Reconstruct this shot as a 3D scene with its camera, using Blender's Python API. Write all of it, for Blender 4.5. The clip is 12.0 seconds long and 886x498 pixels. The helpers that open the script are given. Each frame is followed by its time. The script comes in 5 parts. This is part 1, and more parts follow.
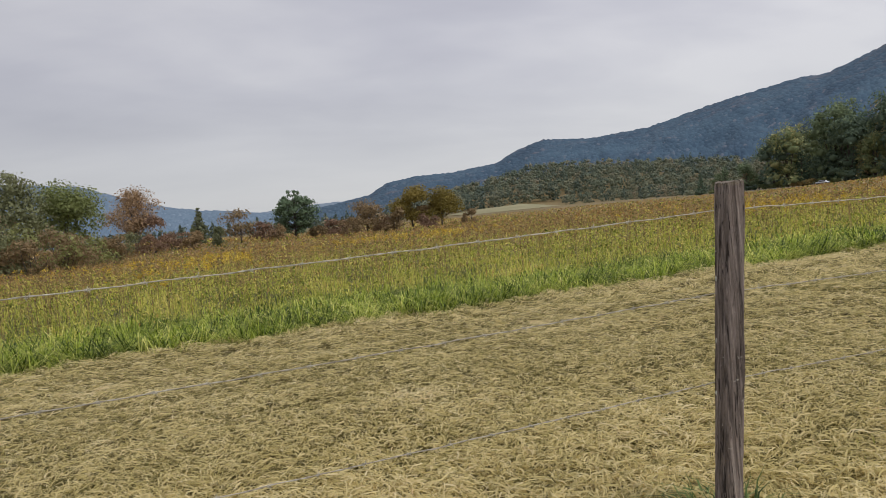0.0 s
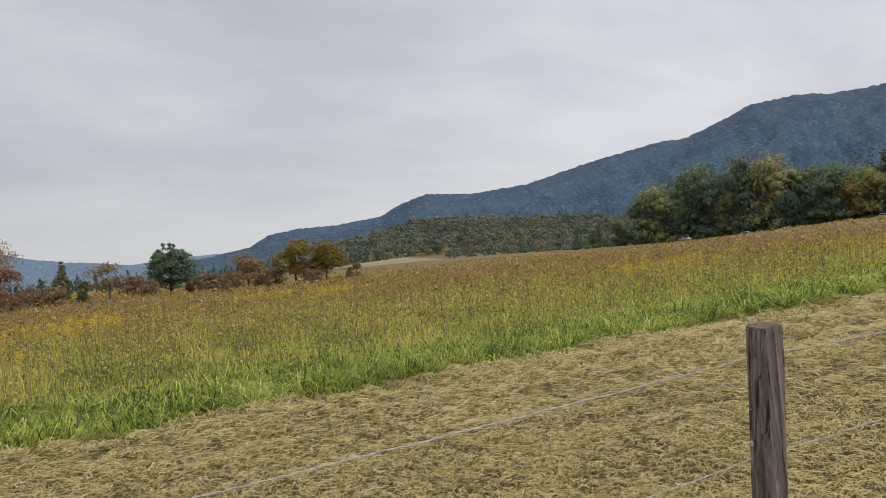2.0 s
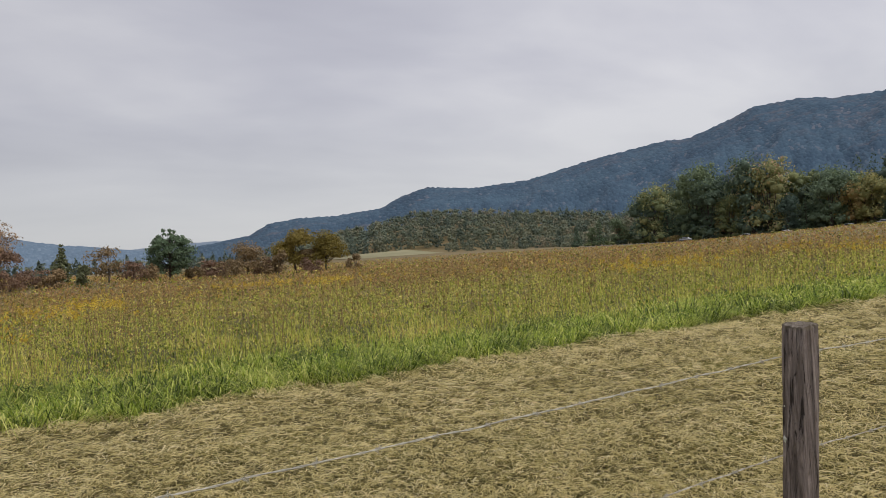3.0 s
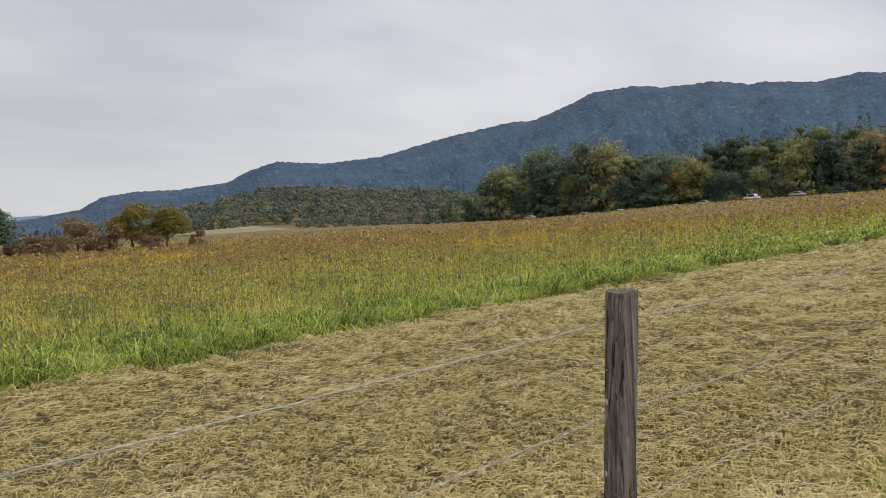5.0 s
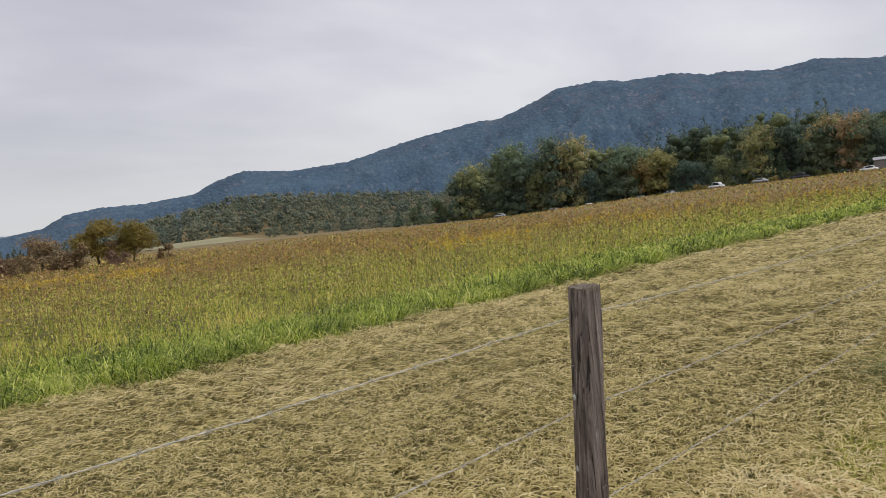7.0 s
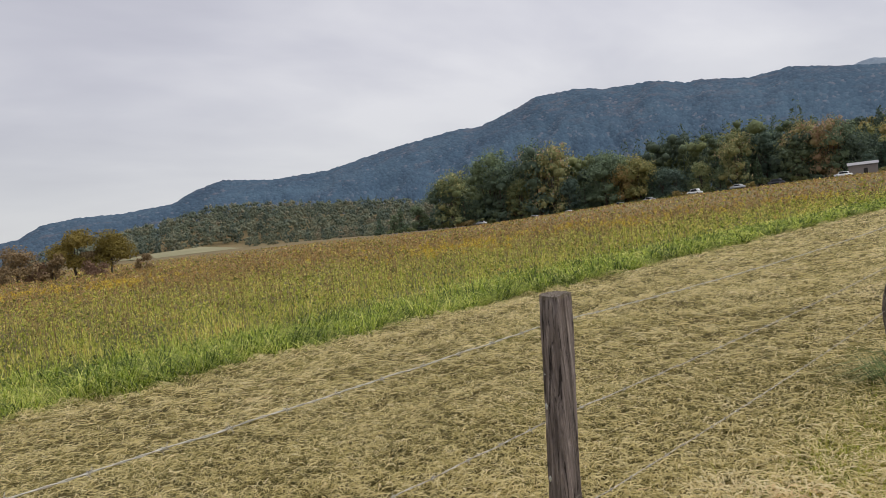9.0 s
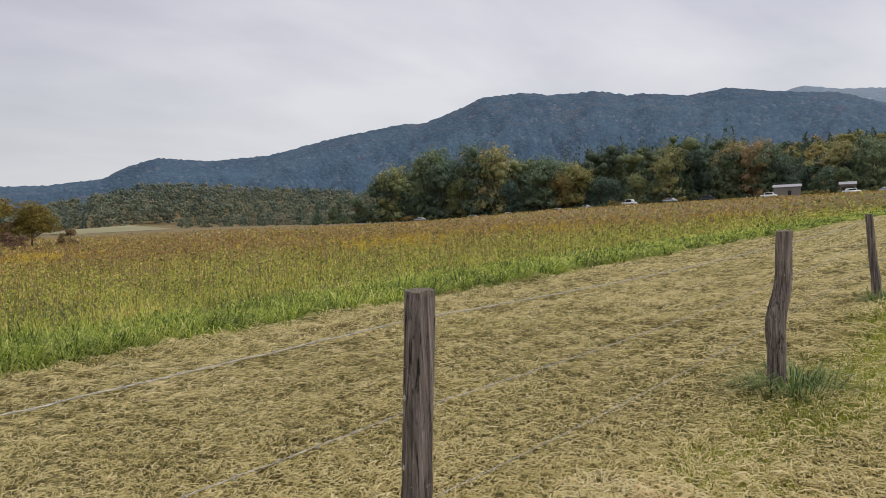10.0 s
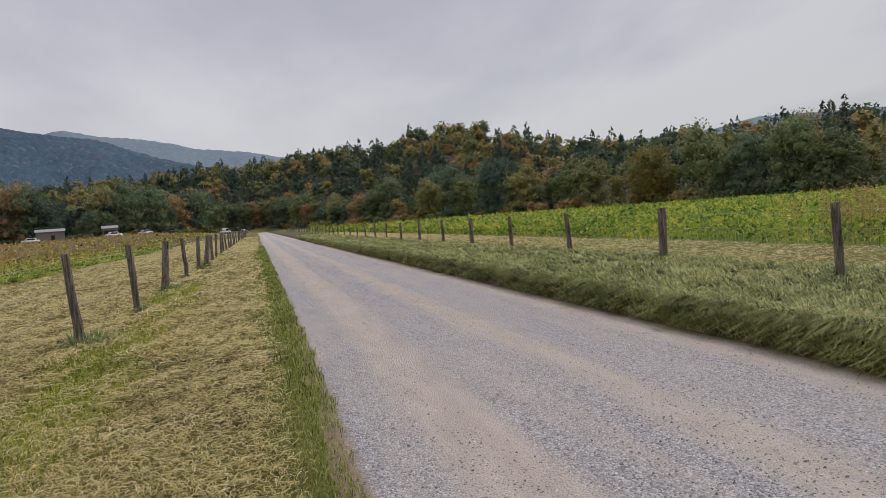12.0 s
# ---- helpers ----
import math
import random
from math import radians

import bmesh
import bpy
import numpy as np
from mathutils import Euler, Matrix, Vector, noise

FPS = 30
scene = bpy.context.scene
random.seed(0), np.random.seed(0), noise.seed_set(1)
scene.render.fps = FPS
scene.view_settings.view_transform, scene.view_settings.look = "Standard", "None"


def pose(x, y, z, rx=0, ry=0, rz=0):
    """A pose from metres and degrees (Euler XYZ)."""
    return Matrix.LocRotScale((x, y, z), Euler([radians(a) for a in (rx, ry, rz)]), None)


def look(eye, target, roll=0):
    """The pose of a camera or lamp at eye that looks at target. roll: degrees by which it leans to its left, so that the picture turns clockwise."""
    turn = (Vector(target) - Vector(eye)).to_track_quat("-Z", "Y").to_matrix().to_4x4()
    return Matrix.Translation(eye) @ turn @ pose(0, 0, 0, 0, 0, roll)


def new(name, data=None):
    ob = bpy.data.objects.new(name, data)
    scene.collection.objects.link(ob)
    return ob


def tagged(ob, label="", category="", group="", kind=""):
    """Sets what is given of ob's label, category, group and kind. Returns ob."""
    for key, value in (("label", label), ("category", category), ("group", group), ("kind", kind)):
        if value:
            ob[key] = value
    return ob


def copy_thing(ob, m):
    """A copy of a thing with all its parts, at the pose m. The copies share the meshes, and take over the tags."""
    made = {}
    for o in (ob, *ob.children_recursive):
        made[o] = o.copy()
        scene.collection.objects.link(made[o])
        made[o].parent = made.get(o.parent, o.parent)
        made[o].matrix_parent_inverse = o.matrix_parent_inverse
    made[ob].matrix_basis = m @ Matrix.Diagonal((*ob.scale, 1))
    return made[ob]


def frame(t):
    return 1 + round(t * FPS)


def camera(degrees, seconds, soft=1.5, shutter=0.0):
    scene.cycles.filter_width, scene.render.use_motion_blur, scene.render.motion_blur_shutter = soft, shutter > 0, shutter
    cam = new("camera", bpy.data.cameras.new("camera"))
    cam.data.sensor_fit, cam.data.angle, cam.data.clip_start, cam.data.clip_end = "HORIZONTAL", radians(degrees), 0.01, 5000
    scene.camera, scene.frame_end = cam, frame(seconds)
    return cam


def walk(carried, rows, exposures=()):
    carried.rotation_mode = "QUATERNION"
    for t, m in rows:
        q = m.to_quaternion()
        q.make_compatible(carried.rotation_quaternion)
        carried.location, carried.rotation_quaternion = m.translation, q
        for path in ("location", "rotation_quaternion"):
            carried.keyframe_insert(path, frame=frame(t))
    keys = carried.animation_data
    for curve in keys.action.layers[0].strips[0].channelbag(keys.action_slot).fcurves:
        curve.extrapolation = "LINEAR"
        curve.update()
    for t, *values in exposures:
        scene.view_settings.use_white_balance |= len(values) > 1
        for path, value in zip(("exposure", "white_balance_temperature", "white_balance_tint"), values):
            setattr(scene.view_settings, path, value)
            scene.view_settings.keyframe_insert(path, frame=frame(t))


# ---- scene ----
cam = camera(62.7, 12.0, soft=0.75)
PATH = [
    (0, (-1.712, -1.894, 1.212), (-0.988, -0.032, 1.119), -5.4),
    (0.5, (-1.757, -1.594, 1.415), (-0.862, 0.19, 1.301), -6.9),
    (1, (-1.69, -1.444, 1.453), (-0.752, 0.321, 1.4), -10.2),
    (1.5, (-1.646, -1.357, 1.468), (-0.755, 0.432, 1.405), -7.4),
    (2, (-1.704, -1.298, 1.491), (-0.683, 0.421, 1.514), -5.2),
    (2.5, (-1.75, -1.234, 1.489), (-0.805, 0.528, 1.541), -3.5),
    (3, (-1.831, -1.268, 1.494), (-0.8093, 0.4513, 1.4991), -3.61),
    (3.5, (-1.891, -1.281, 1.494), (-0.7784, 0.3785, 1.4030), -3.30),
    (3.7, (-1.922, -1.287, 1.498), (-0.7547, 0.3339, 1.3985), -2.73),
    (5.3, (-1.7, -1.224, 1.46), (-0.329, 0.23, 1.389), -4.2),
    (5.5, (-1.694, -1.241, 1.465), (-0.304, 0.196, 1.411), -5.0),
    (6, (-1.669, -1.248, 1.465), (-0.271, 0.181, 1.412), -6.3),
    (6.5, (-1.668, -1.23, 1.462), (-0.299, 0.227, 1.383), -6.3),
    (7, (-1.706, -1.248, 1.466), (-0.308, 0.179, 1.381), -5.9),
    (9, (-1.664, -1.253, 1.463), (-0.228, 0.137, 1.394), -6.3),
    (9.5, (-1.623, -1.264, 1.46), (-0.144, 0.081, 1.399), -5.7),
    (10, (-1.584, -1.444, 1.449), (-0.0357, -0.1815, 1.3554), -2.57),
    (10.2, (-1.521, -1.496, 1.448), (0.203, -0.489, 1.33), -3.4),
    (10.5, (-1.366, -1.537, 1.433), (0.5282, -0.9086, 1.3043), -2.75),
    (10.8, (-1.104, -1.642, 1.402), (0.891, -1.56, 1.288), -1.8),
    (11, (-0.86, -1.685, 1.39), (1.1389, -1.6920, 1.3130), -1.8),
    (11.5, (-0.691, -1.914, 1.366), (1.248, -2.385, 1.227), -0.6),
    (12, (-0.542, -2.047, 1.337), (1.3946, -2.5384, 1.2456), -4.29),
]
walk(cam, [(t, look(eye, target, roll)) for t, eye, target, roll in PATH], [(0.0, -0.07), (2.0, 0.0), (3.0, -0.1), (5.5, 0.03), (10.5, 0.03), (11.0, 0.0), (11.5, -0.12), (12.0, -0.22)])

# ---- world, sun, exposure ----
SUN_AZ, SUN_EL = -60.0, 48.0          # compass of the veiled sun (from +x, anticlockwise) and its height
scene.view_settings.exposure = 0.0


class Nodes:
    """A short hand for node trees."""

    def __init__(self, tree):
        self.tree = tree
        tree.nodes.clear()

    def add(self, kind, ins=None):
        n = self.tree.nodes.new(kind)
        for k, v in (ins or {}).items():
            self.put(n.inputs[k], v)
        return n

    def put(self, socket, v):
        if isinstance(v, bpy.types.NodeSocket):
            self.tree.links.new(v, socket)
        elif isinstance(v, bpy.types.Node):
            self.tree.links.new(v.outputs[0], socket)
        else:
            if hasattr(v, "__len__") and len(v) == 3 and socket.type == "RGBA":
                v = (*v, 1)
            socket.default_value = v

    def math(self, op, a, b=0.0, c=0.0, clamp=False):
        n = self.add("ShaderNodeMath", {0: a, 1: b, 2: c})
        n.operation, n.use_clamp = op, clamp
        return n.outputs[0]

    def mix(self, fac, a, b, mode="MIX"):
        n = self.add("ShaderNodeMix")
        n.data_type, n.blend_type, n.clamp_factor = "RGBA", mode, True
        for k, v in ((0, fac), (6, a), (7, b)):
            self.put(n.inputs[k], v)
        return n.outputs[2]

    def ramp(self, fac, stops, mode="LINEAR"):
        n = self.add("ShaderNodeValToRGB", {0: fac})
        r = n.color_ramp
        r.interpolation = mode
        while len(r.elements) < len(stops):
            r.elements.new(0.5)
        for e, (p, c) in zip(r.elements, stops):
            e.position, e.color = p, (*c, 1) if hasattr(c, "__len__") else (c, c, c, 1)
        return n.outputs[0]

    def span(self, v, lo, hi):
        if lo > hi:
            return self.math("SUBTRACT", 1.0, self.span(v, hi, lo))
        n = self.add("ShaderNodeMapRange", {0: v, 1: lo, 2: hi, 3: 0.0, 4: 1.0})
        n.interpolation_type = "SMOOTHSTEP"
        return n.outputs[0]

    def noise(self, vec, scale, detail=4.0, rough=0.55, distort=0.0):
        return self.add("ShaderNodeTexNoise", {"Vector": vec, "Scale": scale, "Detail": detail, "Roughness": rough, "Distortion": distort}).outputs[0]

    def stretched(self, vec, scale, rot=(0, 0, 0)):
        return self.add("ShaderNodeMapping", {0: vec, 2: rot, 3: scale}).outputs[0]


world = bpy.data.worlds.new("overcast_sky")
scene.world = world
world.use_nodes = True
W = Nodes(world.node_tree)
sky = W.add("ShaderNodeTexSky")
sky.sky_type, sky.sun_disc = "NISHITA", False
sky.sun_elevation, sky.sun_rotation = radians(SUN_EL), radians(90 - SUN_AZ)
blue = W.mix(1.0, sky.outputs[0], (0.1, 0.1, 0.1), "MULTIPLY")
way = W.add("ShaderNodeTexCoord").outputs["Generated"]
split = W.add("ShaderNodeSeparateXYZ", {0: way})
up = W.math("MAXIMUM", split.outputs[2], 0.0)
flat = W.math("ADD", up, 0.22)
deck = W.add("ShaderNodeCombineXYZ", {0: W.math("DIVIDE", split.outputs[0], flat), 1: W.math("DIVIDE", split.outputs[1], flat)})
billow = W.noise(W.stretched(deck, (0.7, 1.0, 1.0), (0, 0, 0.6)), 0.62, 5.0, 0.5, 0.2)
wisps = W.noise(W.stretched(deck, (0.7, 1.2, 1.0), (0, 0, 0.9)), 1.5, 5.0, 0.5, 0.3)
mass = W.math("MULTIPLY_ADD", wisps, 0.35, W.math("MULTIPLY", billow, 0.75))
cloud = W.ramp(mass, [(0.40, (0.455, 0.455, 0.53)), (0.52, (0.57, 0.57, 0.635)), (0.64, (0.72, 0.715, 0.755))])
low = W.mix(W.span(up, 0.26, 0.0), cloud, W.mix(wisps, (0.60, 0.61, 0.64), (0.74, 0.74, 0.75)))
to_light = W.add("ShaderNodeVectorMath", {0: way, 1: (0.95, 0.3, 0.0)})
to_light.operation = "DOT_PRODUCT"
side_light = W.math("MULTIPLY_ADD", to_light.outputs["Value"], 0.22, W.math("MULTIPLY_ADD", up, 0.2, 0.825))
crown_light = W.math("MULTIPLY_ADD", W.span(up, 0.45, 1.0), 0.95, 1.0)
crown_light = W.math("MULTIPLY", crown_light, side_light)
cover = W.mix(1.0, low, W.add("ShaderNodeCombineXYZ", {0: crown_light, 1: crown_light, 2: crown_light}).outputs[0], "MULTIPLY")
below = W.mix(W.span(split.outputs[2], -0.02, 0.0), (0.10, 0.10, 0.07), W.mix(0.93, blue, cover))
W.add("ShaderNodeOutputWorld", {0: W.add("ShaderNodeBackground", {0: below, 1: 1.0})})

sun_data = bpy.data.lights.new("veiled_sun", "SUN")
sun_data.energy, sun_data.angle, sun_data.color = 1.5, radians(20), (1.0, 0.97, 0.94)
sun = new("veiled_sun", sun_data)
sun.matrix_world = look((0, 0, 60), (-math.cos(radians(SUN_AZ)) * 60, -math.sin(radians(SUN_AZ)) * 60, 60 - 60 * math.tan(radians(SUN_EL))))


# ---- materials ----
def surface(name, build):
    """A material whose nodes build(n) makes: it returns colour, roughness, bump height (or None), bump distance, translucency."""
    m = bpy.data.materials.new(name)
    m.use_nodes = True
    n = Nodes(m.node_tree)
    colour, rough, height, dist, through_light = build(n)
    ins = {"Base Color": colour, "Roughness": rough, "Specular IOR Level": 0.25}
    if height is not None:
        ins["Normal"] = n.add("ShaderNodeBump", {"Height": height, "Distance": dist, "Strength": 1.0})
    shader = n.add("ShaderNodeBsdfPrincipled", ins).outputs[0]
    if through_light:
        leafy = n.add("ShaderNodeBsdfTranslucent", {0: colour})
        shader = n.add("ShaderNodeMixShader", {0: through_light, 1: shader, 2: leafy.outputs[0]}).outputs[0]
    n.add("ShaderNodeOutputMaterial", {0: shader})
    return m


def place(n):
    return n.add("ShaderNodeNewGeometry").outputs["Position"]


def attr(n, name):
    a = n.add("ShaderNodeAttribute")
    a.attribute_name = name
    return a.outputs["Fac"]


def blade_surface(name, stops, dead, spread=2.0, sway=0.9):
    """Grass: each blade's own tint on a ramp, patches metres wide, dry towards the tips."""
    def build(n):
        patch = n.noise(place(n), 1.0 / spread, 4.0, 0.6)
        t = n.math("MULTIPLY_ADD", n.math("SUBTRACT", patch, 0.5), sway, attr(n, "tint"))
        c = n.ramp(t, stops)
        c = n.mix(n.math("MULTIPLY", n.span(attr(n, "tip"), 0.5, 1.0), 0.45), c, dead)
        return c, 0.6, None, 0, 0.4
    return surface(name, build)


def ground_build(n):
    p = place(n)
    xyz = n.add("ShaderNodeSeparateXYZ", {0: p})
    y, x = xyz.outputs[1], xyz.outputs[0]
    wob = n.math("MULTIPLY_ADD", n.noise(p, 0.8, 3.0), 1.2, -0.6)
    yy = n.math("ADD", y, wob)
    fine = n.noise(n.stretched(p, (1.0, 1.6, 1.0)), 38.0, 6.0, 0.7)
    lumps = n.noise(p, 2.3, 5.0, 0.6)
    wide = n.noise(p, 0.35, 4.0, 0.6)
    # soil and straw lines are coloured dark to stand for shade beneath the hay
    mown = n.mix(n.span(lumps, 0.38, 0.6), (0.022, 0.020, 0.008), (0.07, 0.06, 0.022))
    bent = n.add("ShaderNodeVectorMath", {0: p, 1: n.add("ShaderNodeVectorMath", {0: n.add("ShaderNodeTexNoise", {"Vector": p, "Scale": 4.0, "Detail": 3.0}).outputs[1], 1: (0.297, 0.264, 0)})})
    bent.inputs[1].links[0].from_node.operation = "MULTIPLY"
    for turn, straw, lo in ((0.3, (0.163, 0.136, 0.024), 0.52), (1.25, (0.312, 0.226, 0.074), 0.545), (2.1, (0.224, 0.170, 0.040), 0.545), (2.8, (0.426, 0.328, 0.130), 0.57), (0.8, (0.426, 0.396, 0.169), 0.59)):
        line = n.span(n.noise(n.stretched(bent.outputs[0], (14, 120, 1), (0, 0, turn)), 1.0, 3.0, 0.6), lo, lo + 0.07)
        mown = n.mix(n.math("MULTIPLY", line, 0.9), mown, straw)
    rusty = n.span(n.noise(p, 1.3, 4.0, 0.65), 0.60, 0.74)
    mown = n.mix(n.math("MULTIPLY", rusty, 0.35), mown, (0.32, 0.19, 0.085))
    mown = n.mix(n.math("MULTIPLY", n.span(wide, 0.5, 0.68), 0.5), mown, (0.27, 0.264, 0.0578))
    kerb = n.math("MAXIMUM", n.span(yy, -1.7, -2.2), n.math("MULTIPLY", n.span(n.math("ABSOLUTE", n.math("ADD", yy, 0.1)), 0.7, 0.2), 0.6))
    mown = n.mix(n.math("MULTIPLY", kerb, 0.75), mown, n.mix(fine, (0.0675, 0.084, 0.0158), (0.27, 0.264, 0.0525)))
    meadow = n.ramp(n.noise(n.stretched(p, (1.0, 0.45, 1.0)), 0.55, 6.0, 0.65),
                    [(0.32, (0.13, 0.105, 0.045)), (0.5, (0.19, 0.15, 0.065)), (0.66, (0.22, 0.13, 0.065))])
    meadow = n.mix(n.math("MULTIPLY", n.span(yy, 40, 8), 0.85), meadow, (0.075, 0.08, 0.028))
    green = n.ramp(n.noise(p, 0.7, 6.0, 0.65), [(0.3, (0.11, 0.155, 0.035)), (0.55, (0.19, 0.23, 0.055)), (0.75, (0.28, 0.27, 0.08))])
    c = n.mix(n.span(yy, 7.7, 8.3), mown, meadow)
    c = n.mix(n.span(yy, -11.9, -12.4), c, green)
    # dull turf on the bank, its cut face bare soil
    turf = n.mix(n.span(lumps, 0.4, 0.62), (0.045, 0.05, 0.02), (0.15, 0.16, 0.07))
    c = n.mix(n.math("MULTIPLY", n.span(yy, -5.9, -6.2), n.span(yy, -9.5, -9.2)), c, turf)
    c = n.mix(n.math("MULTIPLY", n.span(y, -5.95, -6.0), n.span(y, -6.34, -6.28)), c, n.mix(fine, (0.09, 0.06, 0.045), (0.22, 0.16, 0.12)))
    # leaf litter under the woods, and a mown strip beside the far loop road
    deep = n.math("MULTIPLY", n.span(n.math("MULTIPLY_ADD", y, -2.32, x), 314, 326), n.span(y, 10, -4))
    deep = n.math("MAXIMUM", deep, n.math("MULTIPLY", n.span(x, 258, 268), n.math("MULTIPLY", n.span(y, -4, 10), n.span(y, 300, 240))))
    c = n.mix(n.math("MULTIPLY", deep, n.span(x, 40, 60)), c, n.mix(fine, (0.05, 0.042, 0.028), (0.12, 0.095, 0.06)))
    far = n.math("ADD", x, n.math("MULTIPLY", y, 0.42))
    strip = n.math("MULTIPLY", n.math("MULTIPLY", n.span(x, 196, 210), n.span(far, 330, 270)), n.span(y, 150, 90))
    c = n.mix(n.math("MULTIPLY", strip, n.span(y, -6, 14)), c, n.mix(lumps, (0.24, 0.21, 0.13), (0.36, 0.31, 0.21)))
    h = n.math("MULTIPLY_ADD", fine, 0.03, n.math("MULTIPLY", lumps, 0.05))
    return c, 0.9, h, 1.0, 0


ground_mat = surface("field_ground", ground_build)


def road_build(n):
    p = place(n)
    y = n.add("ShaderNodeSeparateXYZ", {0: p}).outputs[1]
    yw = n.math("ADD", y, n.math("MULTIPLY_ADD", n.noise(n.stretched(p, (0.12, 1, 1)), 0.9, 3.0), 0.5, -0.25))
    grains = n.add("ShaderNodeTexVoronoi", {"Vector": p, "Scale": 85.0, "Randomness": 1.0})
    pebble = n.add("ShaderNodeSeparateColor", {0: grains.outputs["Color"]}).outputs[0]
    gravel = n.ramp(pebble, [(0.0, (0.10, 0.098, 0.105)), (0.3, (0.29, 0.277, 0.29)), (0.7, (0.43, 0.41, 0.425)), (1.0, (0.66, 0.63, 0.63))])
    dust = n.ramp(n.noise(n.stretched(p, (0.4, 1.6, 1)), 3.0, 7.0, 0.65), [(0.3, (0.45, 0.375, 0.325)), (0.7, (0.58, 0.49, 0.425))])
    dust = n.mix(n.math("MULTIPLY", n.span(n.noise(p, 60.0, 2.0, 0.7), 0.56, 0.68), 0.55), dust, (0.24, 0.215, 0.20))
    # beaten wheel tracks and margin, finer and paler than the loose stone between them
    track = 0.0
    for mid, wide, much in ((-3.2, 0.36, 1.0), (-4.42, 0.28, 0.7), (-6.0, 0.42, 1.0)):
        band = n.math("SUBTRACT", 1.0, n.math("ABSOLUTE", n.math("DIVIDE", n.math("SUBTRACT", yw, mid), wide)), clamp=True)
        track = n.math("MAXIMUM", track, n.math("MULTIPLY", band, much))
    patch = n.noise(n.stretched(p, (0.22, 1.5, 1)), 1.6, 6.0, 0.68)
    streak = n.noise(n.stretched(p, (0.10, 5.0, 1)), 1.0, 4.0, 0.6)
    beaten = n.span(n.math("ADD", n.math("MULTIPLY", track, 0.62), n.math("MULTIPLY_ADD", streak, 0.55, n.math("MULTIPLY", patch, 0.65))), 0.36, 1.0)
    c = n.mix(beaten, gravel, dust)
    damp = n.math("MULTIPLY", n.span(n.noise(n.stretched(p, (0.8, 2.0, 1)), 0.9, 4.0, 0.6), 0.66, 0.72), 0.55)
    c = n.mix(damp, c, (0.16, 0.135, 0.12))
    rim = n.math("MAXIMUM", n.span(y, -2.56, -2.42), n.span(y, -6.0, -6.16))
    clay = n.mix(n.noise(p, 9.0, 5.0), (0.20, 0.12, 0.075), (0.40, 0.29, 0.20))
    c = n.mix(n.math("MULTIPLY", rim, 0.85), c, clay)
    h = n.math("MULTIPLY_ADD", grains.outputs["Distance"], -0.012, n.math("MULTIPLY", patch, 0.02))
    return c, 0.92, h, 1.0, 0


road_mat = surface("gravel_road_surface", road_build)


def wood_build(n):
    p = n.add("ShaderNodeTexCoord").outputs["Object"]
    grain = n.noise(n.stretched(p, (75, 75, 3.0)), 1.0, 7.0, 0.7, 0.6)
    broad = n.noise(n.stretched(p, (14, 14, 2.0)), 1.0, 4.0, 0.6)
    c = n.ramp(n.math("MULTIPLY_ADD", grain, 0.7, n.math("MULTIPLY", broad, 0.3)),
               [(0.34, (0.025, 0.021, 0.019)), (0.44, (0.12, 0.105, 0.095)), (0.54, (0.23, 0.205, 0.19)), (0.66, (0.42, 0.39, 0.36))])
    c = n.mix(n.math("MULTIPLY", n.span(n.noise(n.stretched(p, (9, 9, 5)), 1.0, 5.0, 0.7), 0.55, 0.7), 0.45), c, (0.085, 0.065, 0.055))
    cracks = n.span(n.noise(n.stretched(p, (80, 80, 6.0)), 1.0, 5.0, 0.65, 0.8), 0.57, 0.63)
    c = n.mix(n.math("MULTIPLY", cracks, 0.85), c, (0.02, 0.016, 0.014))
    spots = n.math("MULTIPLY", n.span(n.noise(p, 42.0, 3.0, 0.6), 0.66, 0.71), n.span(n.noise(p, 6.0, 2.0), 0.47, 0.58))
    c = n.mix(spots, c, (0.50, 0.52, 0.47))
    c = n.mix(n.math("MULTIPLY", attr(n, "end"), 0.6), c, (0.22, 0.20, 0.15))
    own = n.math("MULTIPLY_ADD", n.add("ShaderNodeObjectInfo").outputs["Random"], 0.25, 1.0)
    c = n.mix(1.0, c, n.add("ShaderNodeCombineXYZ", {0: own, 1: n.math("MULTIPLY", own, 0.92), 2: n.math("MULTIPLY", own, 0.89)}).outputs[0], "MULTIPLY")
    return c, 0.88, n.math("SUBTRACT", grain, cracks), 0.014, 0


post_mat = surface("weathered_post_wood", wood_build)


def wire_build(n):
    p = place(n)
    c = n.ramp(n.noise(p, 30.0, 5.0, 0.6), [(0.35, (0.40, 0.375, 0.31)), (0.55, (0.58, 0.55, 0.46)), (0.72, (0.38, 0.31, 0.23))])
    return c, 0.55, None, 0, 0


wire_mat = surface("galvanised_wire", wire_build)
rust_mat = surface("rusted_wire", lambda n: (n.ramp(n.noise(place(n), 40.0, 4.0), [(0.35, (0.34, 0.30, 0.24)), (0.6, (0.54, 0.50, 0.42)), (0.75, (0.66, 0.62, 0.54))]), 0.8, None, 0, 0))


def lichen_build(n):
    c = n.ramp(n.noise(place(n), 90.0, 4.0), [(0.35, (0.36, 0.37, 0.32)), (0.65, (0.62, 0.63, 0.57))])
    return c, 0.95, n.noise(place(n), 200.0, 3.0), 0.003, 0


lichen_mat = surface("pale_lichen", lichen_build)


